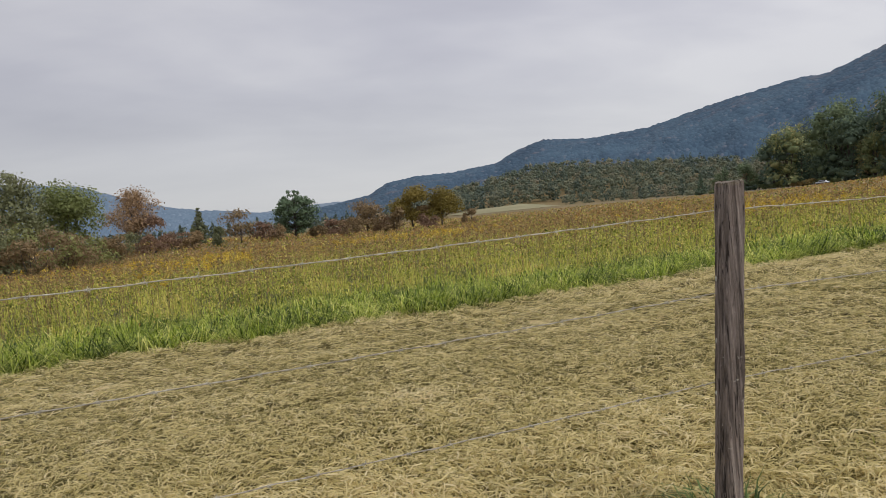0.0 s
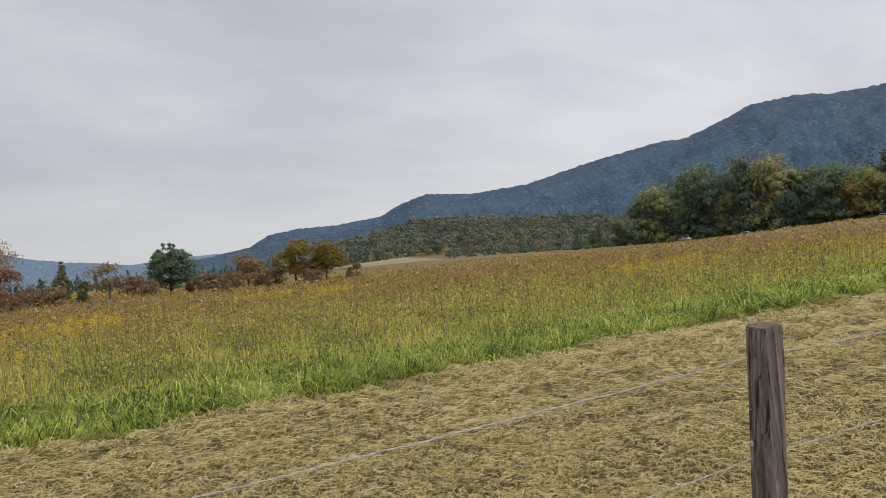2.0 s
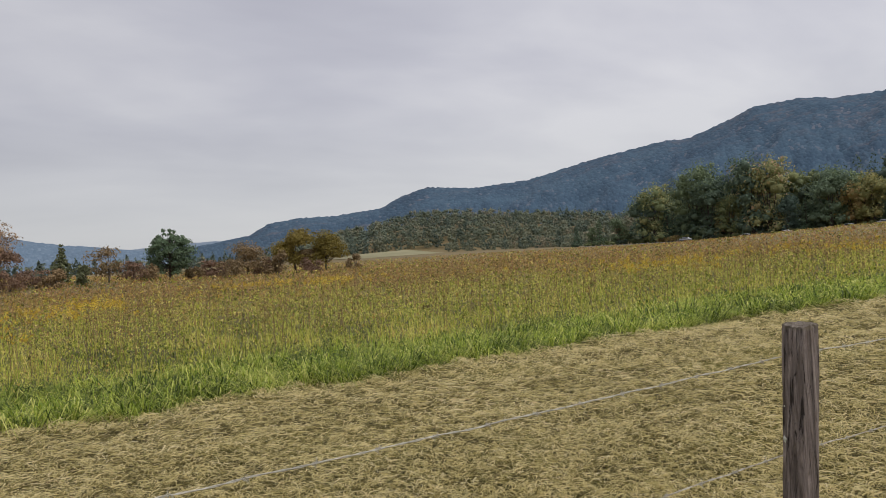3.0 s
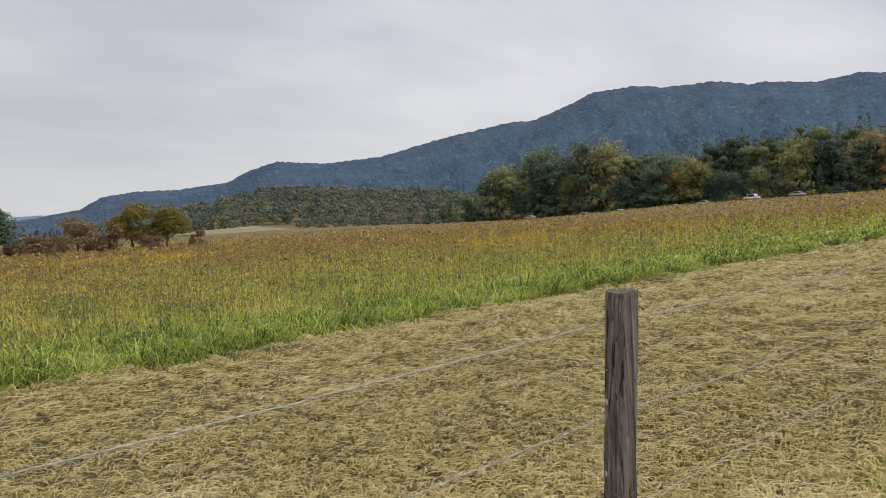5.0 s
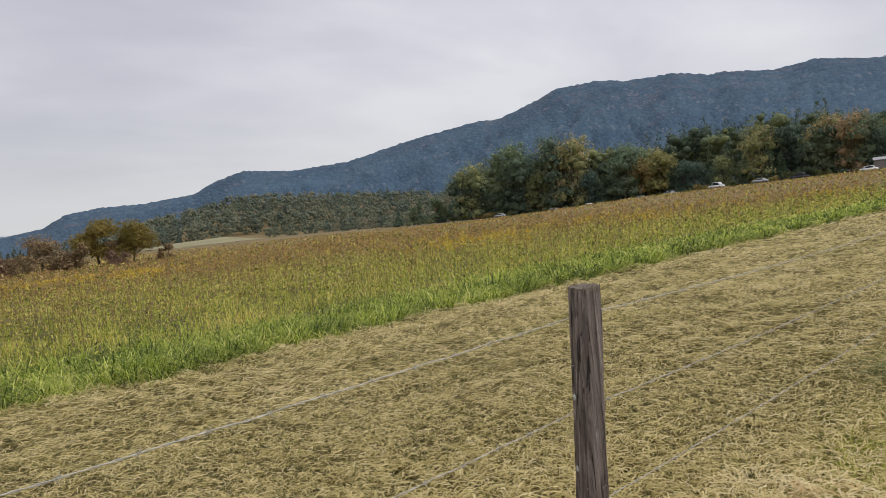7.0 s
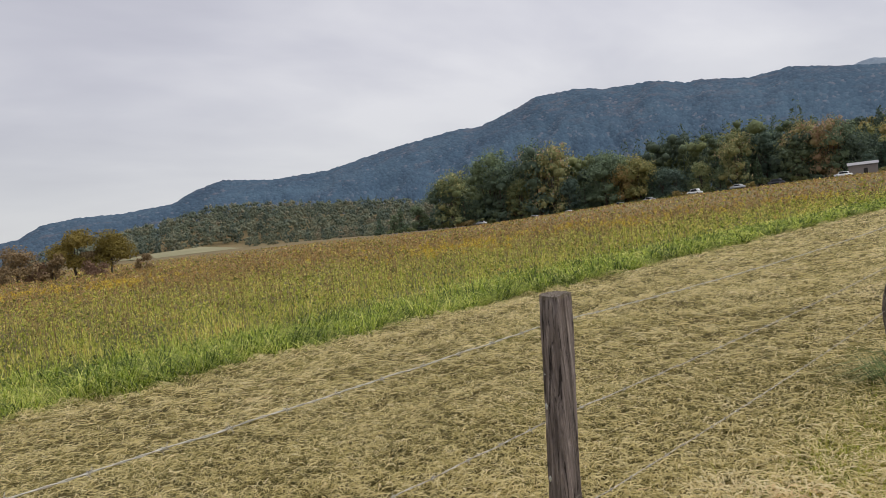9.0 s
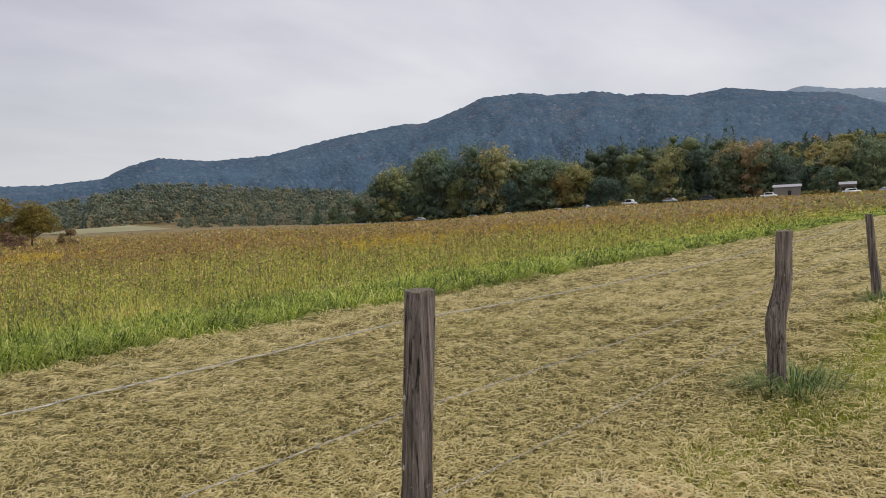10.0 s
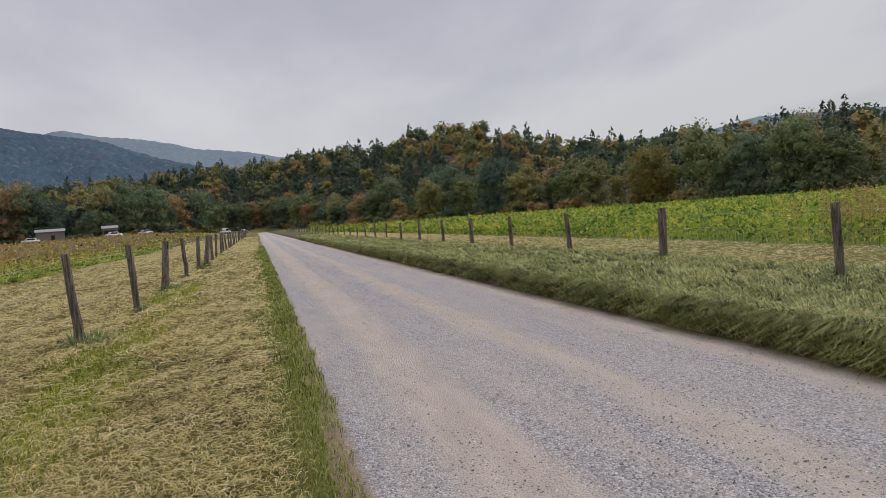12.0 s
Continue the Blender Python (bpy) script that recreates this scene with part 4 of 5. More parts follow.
# leafy undergrowth along the foot of the woods
under = None
sd = 0.0
while sd < cum[-1]:
    k = min(int(np.searchsorted(cum, sd, "right")) - 1, len(pts) - 2)
    q = (sd - cum[k]) / seg[k]
    d = (pts[k + 1] - pts[k]) / seg[k]
    x, y = pts[k] * (1 - q) + pts[k + 1] * q + np.array([-d[1], d[0]]) * rng.uniform(-2.0, 1.0)
    if not (-8.5 < y < -1.0 and x < 318):
        m = spot(x, y, rng.uniform(0, 6.28), rng.uniform(0.7, 1.25), rng.uniform(0.8, 1.2))
        if under is None:
            under = tagged(shrub("forest_shrub", 3.0, 6.0, 420, 350, woods_leaf, size=0.34), "leafy green and brown undergrowth at the wood's foot", "bush", "undergrowth along the woods")
            under.matrix_basis = m
        else:
            copy_thing(under, m)
    sd += rng.uniform(4.2, 6.0)


# ---- fences ----
def post_mesh(h, r0, r1, seed, bend=(), square=0.0, sides=28, rings=44, lean=(0, 0), buried=0.12):
    """A split, weathered post: knobbly outline, splits down the grain, chamfered saw-cut top. bend: (height share, dx, dy, swell)."""
    r = np.random.default_rng(seed)
    ang = np.linspace(0, 2 * np.pi, sides, endpoint=False)
    zz = np.concatenate([np.linspace(-buried, h - 0.012, rings), [h - 0.004, h]])
    groove = np.zeros(sides)
    for _ in range(7):
        groove -= r.uniform(0.02, 0.09) * np.exp(-((np.angle(np.exp(1j * (ang - r.uniform(0, 6.283))))) / r.uniform(0.08, 0.2)) ** 2)
    vs = []
    for i, z in enumerate(zz):
        q = max(0, z / h)
        rad = r0 + (r1 - r0) * q
        turn = 0.12 * math.sin(3 * q + seed)
        sq = 1 + square * (1 / np.maximum(np.abs(np.cos(ang + turn)), np.abs(np.sin(ang + turn))) - 1.12)
        knob = 1 + 0.05 * waves(np.cos(ang) * 0.8, np.sin(ang) * 0.8 + 3.1 * z, 1.4, seed + 5, 3) + groove * (0.6 + 0.6 * math.sin(4 * z + seed))
        knob = knob + 0.012 * r.normal(size=sides)
        cx, cy = lean[0] * q, lean[1] * q
        for b, dx, dy, swell in bend:
            g = math.exp(-((q - b) / 0.16) ** 2)
            cx, cy, rad = cx + dx * g, cy + dy * g, rad * (1 + swell * g)
        shrink = 1.0 if i < rings else (0.99 if i == rings else 0.965)
        rr = rad * sq * knob * shrink
        tilt = 0.003 * np.cos(ang + seed) + 0.002 * r.normal(size=sides) if i >= rings - 1 else 0
        vs.append(np.stack([cx + np.cos(ang) * rr, cy + np.sin(ang) * rr, z + tilt + 0 * ang], -1))
    V = np.concatenate(vs + [np.array([[lean[0], lean[1], h - 0.003]])])
    n = len(zz)
    F = []
    for i in range(n - 1):
        for j in range(sides):
            k = (j + 1) % sides
            F.append((i * sides + j, i * sides + k, (i + 1) * sides + k))
            F.append((i * sides + j, (i + 1) * sides + k, (i + 1) * sides + j))
    c = len(V) - 1
    F += [((n - 1) * sides + j, (n - 1) * sides + (j + 1) % sides, c) for j in range(sides)]
    end = np.concatenate([np.zeros((n - 2) * sides), np.ones(2 * sides + 1)])
    me = raw_mesh("fence_post", V, F, {"end": end}, post_mat, smooth=True)
    soft_faces = np.ones(len(F), bool)
    soft_faces[(n - 3) * sides * 2:] = False
    me.polygons.foreach_set("use_smooth", soft_faces)
    return me


def twisted(points, r=0.0014, pitch=0.08, off=0.0014, step=0.03):
    """Two strands twisted round one another along a polyline: verts, faces."""
    P = np.array(points, float)
    d = np.concatenate([[0], np.cumsum(np.linalg.norm(np.diff(P, axis=0), axis=1))])
    s = np.linspace(0, d[-1], max(3, int(d[-1] / step)))
    s = np.concatenate([s[s < 20], s[s >= 20][::4]])
    C = np.stack([np.interp(s, d, P[:, i]) for i in range(3)], -1)
    C[:, 2] += 0.0011 * np.sin(s * 41) * np.sin(s * 7.3) + 0.0008 * np.sin(s * 23 + 1)
    T = np.gradient(C, axis=0)
    T /= np.linalg.norm(T, axis=1)[:, None]
    U = np.cross(T, (0, 0, 1.0))
    U /= np.linalg.norm(U, axis=1)[:, None]
    B = np.cross(T, U)
    vs, fs, n = [], [], 0
    for ph in (0, math.pi):
        a = 2 * math.pi * s / pitch + ph
        c = C + off * (np.cos(a)[:, None] * U + np.sin(a)[:, None] * B)
        ring = [c + r * (math.cos(t) * U + math.sin(t) * B) for t in (0, 2.094, 4.189)]
        v = np.stack(ring, 1).reshape(-1, 3)
        i = np.arange(len(s) - 1)[:, None] * 3
        for j in range(3):
            k = (j + 1) % 3
            fs.append(np.concatenate([i + j, i + k, i + 3 + k, i + 3 + j], 1) + n)
        vs.append(v)
        n += len(v)
    return np.concatenate(vs), np.concatenate(fs)


def barb_mesh():
    """Four sharp wire ends wound round the strand."""
    pieces = [tube([(x, 0, 0), (x + 0.004, dy * 0.8, dz * 0.8)], [0.0013, 0.0005], 3)
              for x, dy, dz in ((-0.004, 0.011, 0.009), (-0.002, -0.010, 0.010), (0.002, 0.009, -0.011), (0.004, -0.011, -0.008))]
    a = np.linspace(0, 12.5, 12)
    pieces.append(tube(np.stack([-0.006 + 0.012 * a / 12.5, 0.0034 * np.cos(a), 0.0034 * np.sin(a)], -1), [0.0012] * 12, 3))
    v, f = join(pieces)
    return raw_mesh("barb", v, f, material=wire_mat)


def staple_mesh():
    v, f = tube([(-0.009, 0.004, 0.006), (-0.008, -0.006, 0.002), (0, -0.008, 0), (0.008, -0.006, -0.002), (0.009, 0.004, -0.006)], [0.0022] * 5, 5)
    return raw_mesh("staple", v, f, material=wire_mat)


BARB, STAPLE = barb_mesh(), staple_mesh()


def lichen_mesh(seed):
    bm = bmesh.new()
    bmesh.ops.create_icosphere(bm, subdivisions=2, radius=1.0)
    r = random.Random(seed)
    for q in bm.verts:
        q.co *= 1 + r.uniform(-0.3, 0.25)
    return bm_mesh("lichen", bm, lichen_mat, True)


LICHEN = lichen_mesh(3)


def fence(name, label, posts, heights, face, spans, barbs_to, sag):
    """posts: (x, y, height, foot radius, top radius, lean, bends, squareness). heights: wires, above the ground. face: side of the posts that bears the wire."""
    row = tagged(new(name), label, "fence")
    z0 = [float(land(p[0], p[1])) for p in posts]
    for i, (x, y, h, ra, rb, lean, bend, sq) in enumerate(posts):
        near = 1 < i < 4
        me = post_mesh(h, ra, rb, 500 + i + int(abs(y) * 10), bend, sq, 36 if near else 14, 64 if near else 18, lean)
        ob = part("fence_post", me, row)
        ob.location = (x, y, z0[i])
        for w in heights:
            if w < h and i < 12:
                st = part("staple", STAPLE, ob)
                q = w / h
                st.location = (lean[0] * q, lean[1] * q + face * (ra + (rb - ra) * q) * 1.0, w)
                st.scale = (1, -face, 1)
    for w in heights:
        line = []
        for i, (x, y, h, ra, rb, lean, bend, sq) in enumerate(posts[:spans]):
            q = w / h
            p = np.array([x + lean[0] * q, y + lean[1] * q + face * ((ra + (rb - ra) * q) + 0.004), z0[i] + min(w, h - 0.05)])
            if i:
                for k in range(1, 9):
                    u = k / 9
                    g = line_prev * (1 - u) + p * u
                    g[2] -= sag * 4 * u * (1 - u)
                    line.append(g)
            line.append(p)
            line_prev = p
        v, f = twisted(line)
        wire = part("barbed_wire", raw_mesh("barbed_wire", v, f, material=wire_mat if w == heights[-1] else rust_mat), row, "rusty grey twisted barbed wire strand")
        L = np.array(line)
        d = np.concatenate([[0], np.cumsum(np.linalg.norm(np.diff(L, axis=0), axis=1))])
        for s in np.arange(0.09, d[-1], 0.127):
            p = [float(np.interp(s, d, L[:, k])) for k in range(3)]
            if p[0] > barbs_to:
                break
            b = part("barb", BARB, wire)
            b.location, b.rotation_euler = p, (s * 7.3, 0, 0)
    return row


LEFT = [(-8.6, 0.02, 1.18, 0.062, 0.058, (0.03, 0.0), (), 0.3), (-4.35, -0.03, 1.2, 0.06, 0.056, (-0.02, 0.03), (), 0.3),
        (-0.095, -0.045, 1.15, 0.0395, 0.0395, (0.107, -0.005), (), 0.55),
        (3.86, 0.0, 1.17, 0.064, 0.055, (0.03, -0.08), ((0.45, -0.018, 0.02, 0.16), (0.7, 0.012, -0.01, 0.0)), 0.25),
        (8.98, 0.12, 1.14, 0.055, 0.048, (-0.015, 0.06), ((0.25, 0.0, -0.02, 0.12),), 0.3),
        (12.8, 0.03, 1.18, 0.055, 0.06, (-0.01, 0.05), (), 0.2), (17.1, 0.08, 1.16, 0.085, 0.075, (0.01, -0.10), ((0.1, 0, 0, 0.15),), 0.3),
        (22.0, 0.05, 1.18, 0.055, 0.06, (0, 0.03), ((0.3, 0, -0.03, 0.1),), 0.2), (26.9, 0.06, 1.16, 0.075, 0.065, (0, -0.05), (), 0.3), (29.4, -0.04, 1.2, 0.1, 0.09, (0.01, -0.15), (), 0.4)]
r = random.Random(4)
x = 33.6
while x < 150:
    LEFT.append((x, r.uniform(-0.06, 0.06), r.uniform(1.12, 1.24), r.uniform(0.055, 0.08), r.uniform(0.05, 0.07), (r.uniform(-0.05, 0.05), r.uniform(-0.1, 0.1)), (), 0.3))
    x += r.uniform(3.8, 4.7)
fence("field_fence", "row of crooked weathered wooden posts strung with barbed wire", LEFT, (0.50, 0.79, 1.06), 1, 14, 14.0, 0.02)

RIGHT = [(2.2, -8.5, 0.9, 0.055, 0.05, (0.02, 0.0), (), 0.3), (6.58, -8.65, 0.88, 0.05, 0.045, (-0.02, 0.05), (), 0.3), (11.25, -9.15, 0.92, 0.075, 0.066, (-0.01, -0.02), (), 0.3), (15.75, -9.35, 0.90, 0.058, 0.052, (0.0, 0.05), (), 0.2),
         (19.55, -9.22, 0.91, 0.058, 0.052, (-0.01, 0.02), (), 0.2), (23.8, -9.28, 0.92, 0.08, 0.07, (-0.01, 0.0), (), 0.3), (27.7, -9.26, 0.89, 0.062, 0.058, (0, 0.02), (), 0.3)]
x = 32.0
while x < 190:
    RIGHT.append((x, -9.26 + r.uniform(-0.06, 0.06), r.uniform(0.86, 0.96), r.uniform(0.05, 0.07), r.uniform(0.045, 0.06), (r.uniform(-0.05, 0.05), r.uniform(-0.06, 0.06)), (), 0.3))
    x += r.uniform(4.0, 4.6)
fence("roadside_fence", "row of short weathered posts with wire beyond the gravel road", RIGHT, (0.36, 0.58, 0.80), -1, 12, 0.0, 0.02)

# lichen on the nearest post
near_post = bpy.data.objects["fence_post.002"]
for a, z, s in [(-1.0, 1.02, 0.008), (-1.2, 0.97, 0.006), (-1.5, 1.0, 0.007), (-0.3, 0.74, 0.014), (-2.6, 0.86, 0.007), (-2.7, 0.70, 0.009), (-2.75, 0.55, 0.007), (-2.6, 0.4, 0.008), (-2.7, 0.36, 0.006), (-1.6, 0.8, 0.005), (-2.65, 0.62, 0.006), (-1.9, 0.25, 0.006), (2.45, 0.93, 0.010), (2.5, 0.84, 0.012), (2.35, 0.72, 0.009), (2.5, 0.64, 0.011), (2.4, 0.55, 0.008), (2.55, 0.47, 0.012), (2.4, 0.36, 0.010),
                (-0.95, 0.73, 0.016), (-0.9, 0.45, 0.009), (-2.2, 1.06, 0.007), (-2.5, 1.05, 0.006), (-2.0, 1.03, 0.006), (-2.3, 0.95, 0.008)]:
    li = part("lichen", LICHEN, near_post, "pale grey lichen patch")
    li.location = (0.107 * z / 1.15 + 0.034 * math.cos(a), 0.034 * math.sin(a), z)
    li.scale = (s * 0.6, s * 0.6, s * 0.85)


# ---- grasses ----
def blades(x, y, z, h, w, turn, bend, tint, low=0.08):
    """Blades: a root, a knee and a tip each, leaning the way they are turned. Verts, faces, attributes."""
    n = len(x)
    base = np.stack([x, y, z], -1)
    d = np.stack([np.cos(turn), np.sin(turn), 0 * turn], -1)
    s = np.stack([-np.sin(turn), np.cos(turn), 0 * turn], -1) * (w / 2)[:, None]
    upv = np.array([0, 0, 1.0])
    knee = base + d * (h * bend * 0.32)[:, None] + upv * (h * (0.62 - 0.22 * bend))[:, None]
    tip = base + d * (h * bend)[:, None] + upv * (h * np.maximum(low, 1 - 0.72 * bend))[:, None]
    v = np.stack([base - s, base + s, knee - s * 0.8, knee + s * 0.8, tip], 1).reshape(-1, 3)
    a = np.arange(n)[:, None] * 5
    f = np.concatenate([a + [0, 1, 3], a + [0, 3, 2], a + [2, 3, 4]], 0)
    return v, f, {"tint": np.repeat(tint, 5), "tip": np.tile([0, 0, 0.5, 0.5, 1.0], n)}


def straws(x, y, z, length, w, turn, arch, tint):
    """Cut stems lying about: two ends and a wider middle, a little arched."""
    n = len(x)
    d = np.stack([np.cos(turn), np.sin(turn), rng.normal(size=n) * 0.10], -1) * (length / 2)[:, None]
    c = np.stack([x, y, z], -1)
    s = np.stack([-np.sin(turn), np.cos(turn), rng.normal(size=n) * 0.3], -1) * (w / 2)[:, None]
    side = np.stack([-np.sin(turn), np.cos(turn), 0 * turn], -1) * (length * rng.normal(size=n) * 0.16)[:, None]
    m = c + side + np.array([0, 0, 1.0]) * arch[:, None]
    v = np.stack([c - d, m - s, m + s, c + d], 1).reshape(-1, 3)
    a = np.arange(n)[:, None] * 4
    f = np.concatenate([a + [0, 2, 1], a + [1, 2, 3]], 0)
    return v, f, {"tint": np.repeat(tint, 4), "tip": np.tile([0.5, 0.3, 0.3, 0.6], n)}


def strands(x, y, z, length, w, turn, curl, arch, tint):
    """Long cut stems that curl along the ground: ribbons of four points each."""
    n = len(x)
    pts, head, at = [], turn.copy(), np.stack([x, y, z], -1)
    rise = rng.normal(size=n) * 0.16
    for k in range(4):
        pts.append(at + np.array([0, 0, 1.0]) * (arch * (0.0, 1.0, 0.8, -0.2)[k])[:, None])
        at = at + np.stack([np.cos(head), np.sin(head), rise], -1) * (length / 3)[:, None]
        head, rise = head + curl, rise * 0.3
    s = np.stack([-np.sin(turn + curl), np.cos(turn + curl), rng.normal(size=n) * 0.35], -1) * (w / 2)[:, None]
    v = np.stack([pts[0], pts[1] - s, pts[1] + s, pts[2] - s, pts[2] + s, pts[3]], 1).reshape(-1, 3)
    a = np.arange(n)[:, None] * 6
    f = np.concatenate([a + [0, 2, 1], a + [1, 2, 4], a + [1, 4, 3], a + [3, 4, 5]], 0)
    return v, f, {"tint": np.repeat(tint, 6), "tip": np.tile([0.5, 0.3, 0.3, 0.4, 0.4, 0.6], n)}


def stuff(name, data, material, label, cat):
    v, f, at = data
    return tagged(part(name, raw_mesh(name, v, f, at, material)), label, cat, kind="stuff")


def fan(n, r0, r1, a0, a1, cx=-1.3, cy=-1.6, power=1.0):
    """Places thinning with the distance from the verge's near end."""
    u = rng.random(n)
    d = r0 * (r1 / r0) ** (u ** power)
    a = np.radians(rng.uniform(a0, a1, n))
    return cx + d * np.cos(a), cy + d * np.sin(a), d


def on_left(x, y):
    edge = 0.16 * np.sin(x * 2.1) + 0.1 * np.sin(x * 5.3 + 1)
    return (y > ROAD_L + 0.02 + 0.5 * edge * 0.4) & (y < MEADOW + edge)


def heaps(x, y, d, size, seed):
    """Clumps whose size grows with the distance."""
    g = np.maximum(1, d / 5.5)
    return waves(x / g, y / g, size, seed, 3)


# mown field between the road and the meadow: stubble, then cut hay lying on it
x, y, d = fan(90000, 1.1, 50, -42, 125)
green_patch = sstep(-0.2, 0.5, waves(x, y, 5.0, 15, 2)) * np.exp(-((y + 0.1) / 0.5) ** 2)
k = on_left(x, y) & (heaps(x, y, d, 0.30, 21) + rng.normal(size=len(x)) * 0.5 + 2.0 * green_patch > 0.0)
x, y, d, green_patch = x[k], y[k], d[k], green_patch[k]
n = len(x)
grow = np.maximum(1, d / 5.5)
stuff("mown_grass", blades(x, y, land(x, y) - 0.005, rng.uniform(0.03, 0.07, n) * (1 + 1.0 * green_patch) * np.minimum(grow, 1.6), rng.uniform(0.003, 0.0055, n) * grow, rng.uniform(0, 6.283, n), rng.uniform(0.3, 0.9, n),
      np.clip(rng.normal(0.40, 0.22, n) - 0.2 * green_patch, 0, 1)), mown_mat, "short yellow-green mown grass stubble", "grass")
n = 30000
x = -2.6 + 1.8 * (60 / 1.8) ** rng.random(n)
x = np.where(rng.random(n) < 0.12, rng.uniform(-3, 2, n), x)
y = ROAD_L - 0.05 + 0.07 * sstep(6, 2, x) + 0.05 * waves(x, x * 0, 0.9, 13, 3) + np.abs(rng.normal(0, 0.30, n))
grow = np.maximum(1, np.hypot(x + 0.8, y + 2.1) / 4.5)
stuff("verge_grass", blades(x, y, land(x, y) - 0.005, rng.uniform(0.03, 0.10, n) * np.minimum(grow, 1.5), rng.uniform(0.0035, 0.0065, n) * grow, rng.uniform(0, 6.283, n), rng.uniform(0.3, 1.2, n), np.clip(rng.normal(0.42, 0.26, n), 0, 1)), verge_green_mat,
      "dense short green grass along the road's edge", "grass")
for lo, hi, much in ((1.5, 9.0, 330000), (9.0, 46.0, 290000), (46.0, 120.0, 45000)):
    x, y, d = fan(much, lo, hi, -34 if lo < 40 else -4, 108 if lo < 40 else 12)
    windrow = waves(x * 0.5, y * 1.6, 2.6, 71, 3)
    clump = heaps(x, y, d, 0.17, 25)
    nest = waves(x, y, 1.2, 27, 3)
    green_patch = 0.6 * np.exp(-((y + 0.42) / 0.34) ** 2) * np.maximum(sstep(-0.2, 0.5, waves(x, y, 5.0, 15, 2)), np.exp(-((x - 6.2) / 2.4) ** 4))
    k = on_left(x, y) & (y > ROAD_L + 0.25 + 0.2 * rng.random(len(x))) & (0.08 * windrow + 0.3 * clump + rng.normal(size=len(x)) * 0.5 - 1.6 * green_patch > -0.8)
    x, y, d, windrow, clump, nest = x[k], y[k], d[k], windrow[k], clump[k], nest[k]
    n = len(x)
    grow = np.maximum(1, d / 5.2)
    rusty = 0.2 * sstep(0.4, 0.9, waves(x, y, 2.2, 57, 3) + 0.05 * np.exp(-((x - 2.4) / 1.6) ** 2 - ((y + 0.2) / 1.2) ** 2))
    swirl = 2.2 * waves(x, y, 0.8, 81, 2) + 0.8 * clump + rng.normal(size=n) * 1.0
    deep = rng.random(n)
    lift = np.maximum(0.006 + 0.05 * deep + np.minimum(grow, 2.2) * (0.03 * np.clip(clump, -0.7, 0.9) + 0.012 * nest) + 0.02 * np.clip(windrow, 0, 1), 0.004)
    # the stems deep down are tinted dark as painted shade between stems, those on top pale
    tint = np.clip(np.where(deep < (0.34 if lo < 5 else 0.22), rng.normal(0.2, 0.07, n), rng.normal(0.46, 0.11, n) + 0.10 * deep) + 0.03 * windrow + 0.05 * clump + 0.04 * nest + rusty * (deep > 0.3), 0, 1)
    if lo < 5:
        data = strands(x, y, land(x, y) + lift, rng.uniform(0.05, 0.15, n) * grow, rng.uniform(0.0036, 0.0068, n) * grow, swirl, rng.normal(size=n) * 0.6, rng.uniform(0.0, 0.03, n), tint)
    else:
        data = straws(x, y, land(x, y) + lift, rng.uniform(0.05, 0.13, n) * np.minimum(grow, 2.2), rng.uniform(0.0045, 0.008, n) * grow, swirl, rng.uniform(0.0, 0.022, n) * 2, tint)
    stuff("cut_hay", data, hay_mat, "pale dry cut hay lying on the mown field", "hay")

# the same hay round about and behind the walk, more thinly strewn
x, y = rng.uniform(-13, 4, 90000), rng.uniform(ROAD_L + 0.3, MEADOW, 90000)
turn = np.degrees(np.arctan2(y + 1.6, x + 1.3))
k = on_left(x, y) & ((turn > 107) | (turn < -33) | (np.hypot(x + 1.3, y + 1.6) < 1.5))
x, y = x[k], y[k]
n = len(x)
deep = rng.random(n)
# tint rises with height here too, painting shade onto the lower stems
stuff("cut_hay", straws(x, y, land(x, y) + 0.008 + 0.05 * deep, rng.uniform(0.10, 0.22, n), rng.uniform(0.008, 0.016, n), rng.uniform(0, 6.283, n), rng.uniform(0.0, 0.03, n), np.clip(rng.normal(0.42, 0.14, n) + 0.1 * deep, 0, 1)), hay_mat,
      "pale dry cut hay lying on the mown field", "hay")

n = 38000
x = -2 + 20 * rng.random(n) ** 1.2
y = rng.normal(-0.42, 0.24, n) + 0.12 * np.sin(x * 0.9)
k = (waves(x, y, 3.2, 15, 2) + rng.normal(size=n) * 0.25 + 1.0 * np.exp(-((x - 6.0) / 2.6) ** 4) > 0.0)
x, y = x[k], y[k]
n = len(x)
grow = np.maximum(1, np.hypot(x + 1.3, y + 1.6) / 5)
stuff("fresh_grass", blades(x, y, land(x, y) - 0.005, rng.uniform(0.06, 0.15, n), rng.uniform(0.003, 0.0055, n) * grow, rng.uniform(0, 6.283, n), rng.uniform(0.3, 1.0, n), np.clip(rng.normal(0.45, 0.25, n), 0, 1)), fresh_mat,
      "fresh yellow-green grass along the fence line", "grass")

# fresh green edge of the meadow, combed outwards
m, per = 2600, 34
cx = -9 + 95 * rng.random(m) ** 1.7
cy = MEADOW + 0.12 + 0.2 * np.sin(cx * 2.1) + 0.12 * np.sin(cx * 5.3 + 1) + 3.0 * rng.random(m) ** 1.4
big, hue, comb = rng.uniform(0.55, 1.25, m) * (1 + 0.3 * waves(cx, cy, 3.0, 92, 2)), rng.normal(0, 0.14, m), rng.normal(-1.4, 0.9, m)
pick = np.repeat(np.arange(m), per)
n = m * per
a, q = rng.uniform(0, 6.283, n), 0.16 * np.sqrt(rng.random(n)) * big[pick]
x, y = cx[pick] + np.cos(a) * q * 1.5, cy[pick] + np.sin(a) * q
d = np.hypot(x + 1.3, y + 1.6)
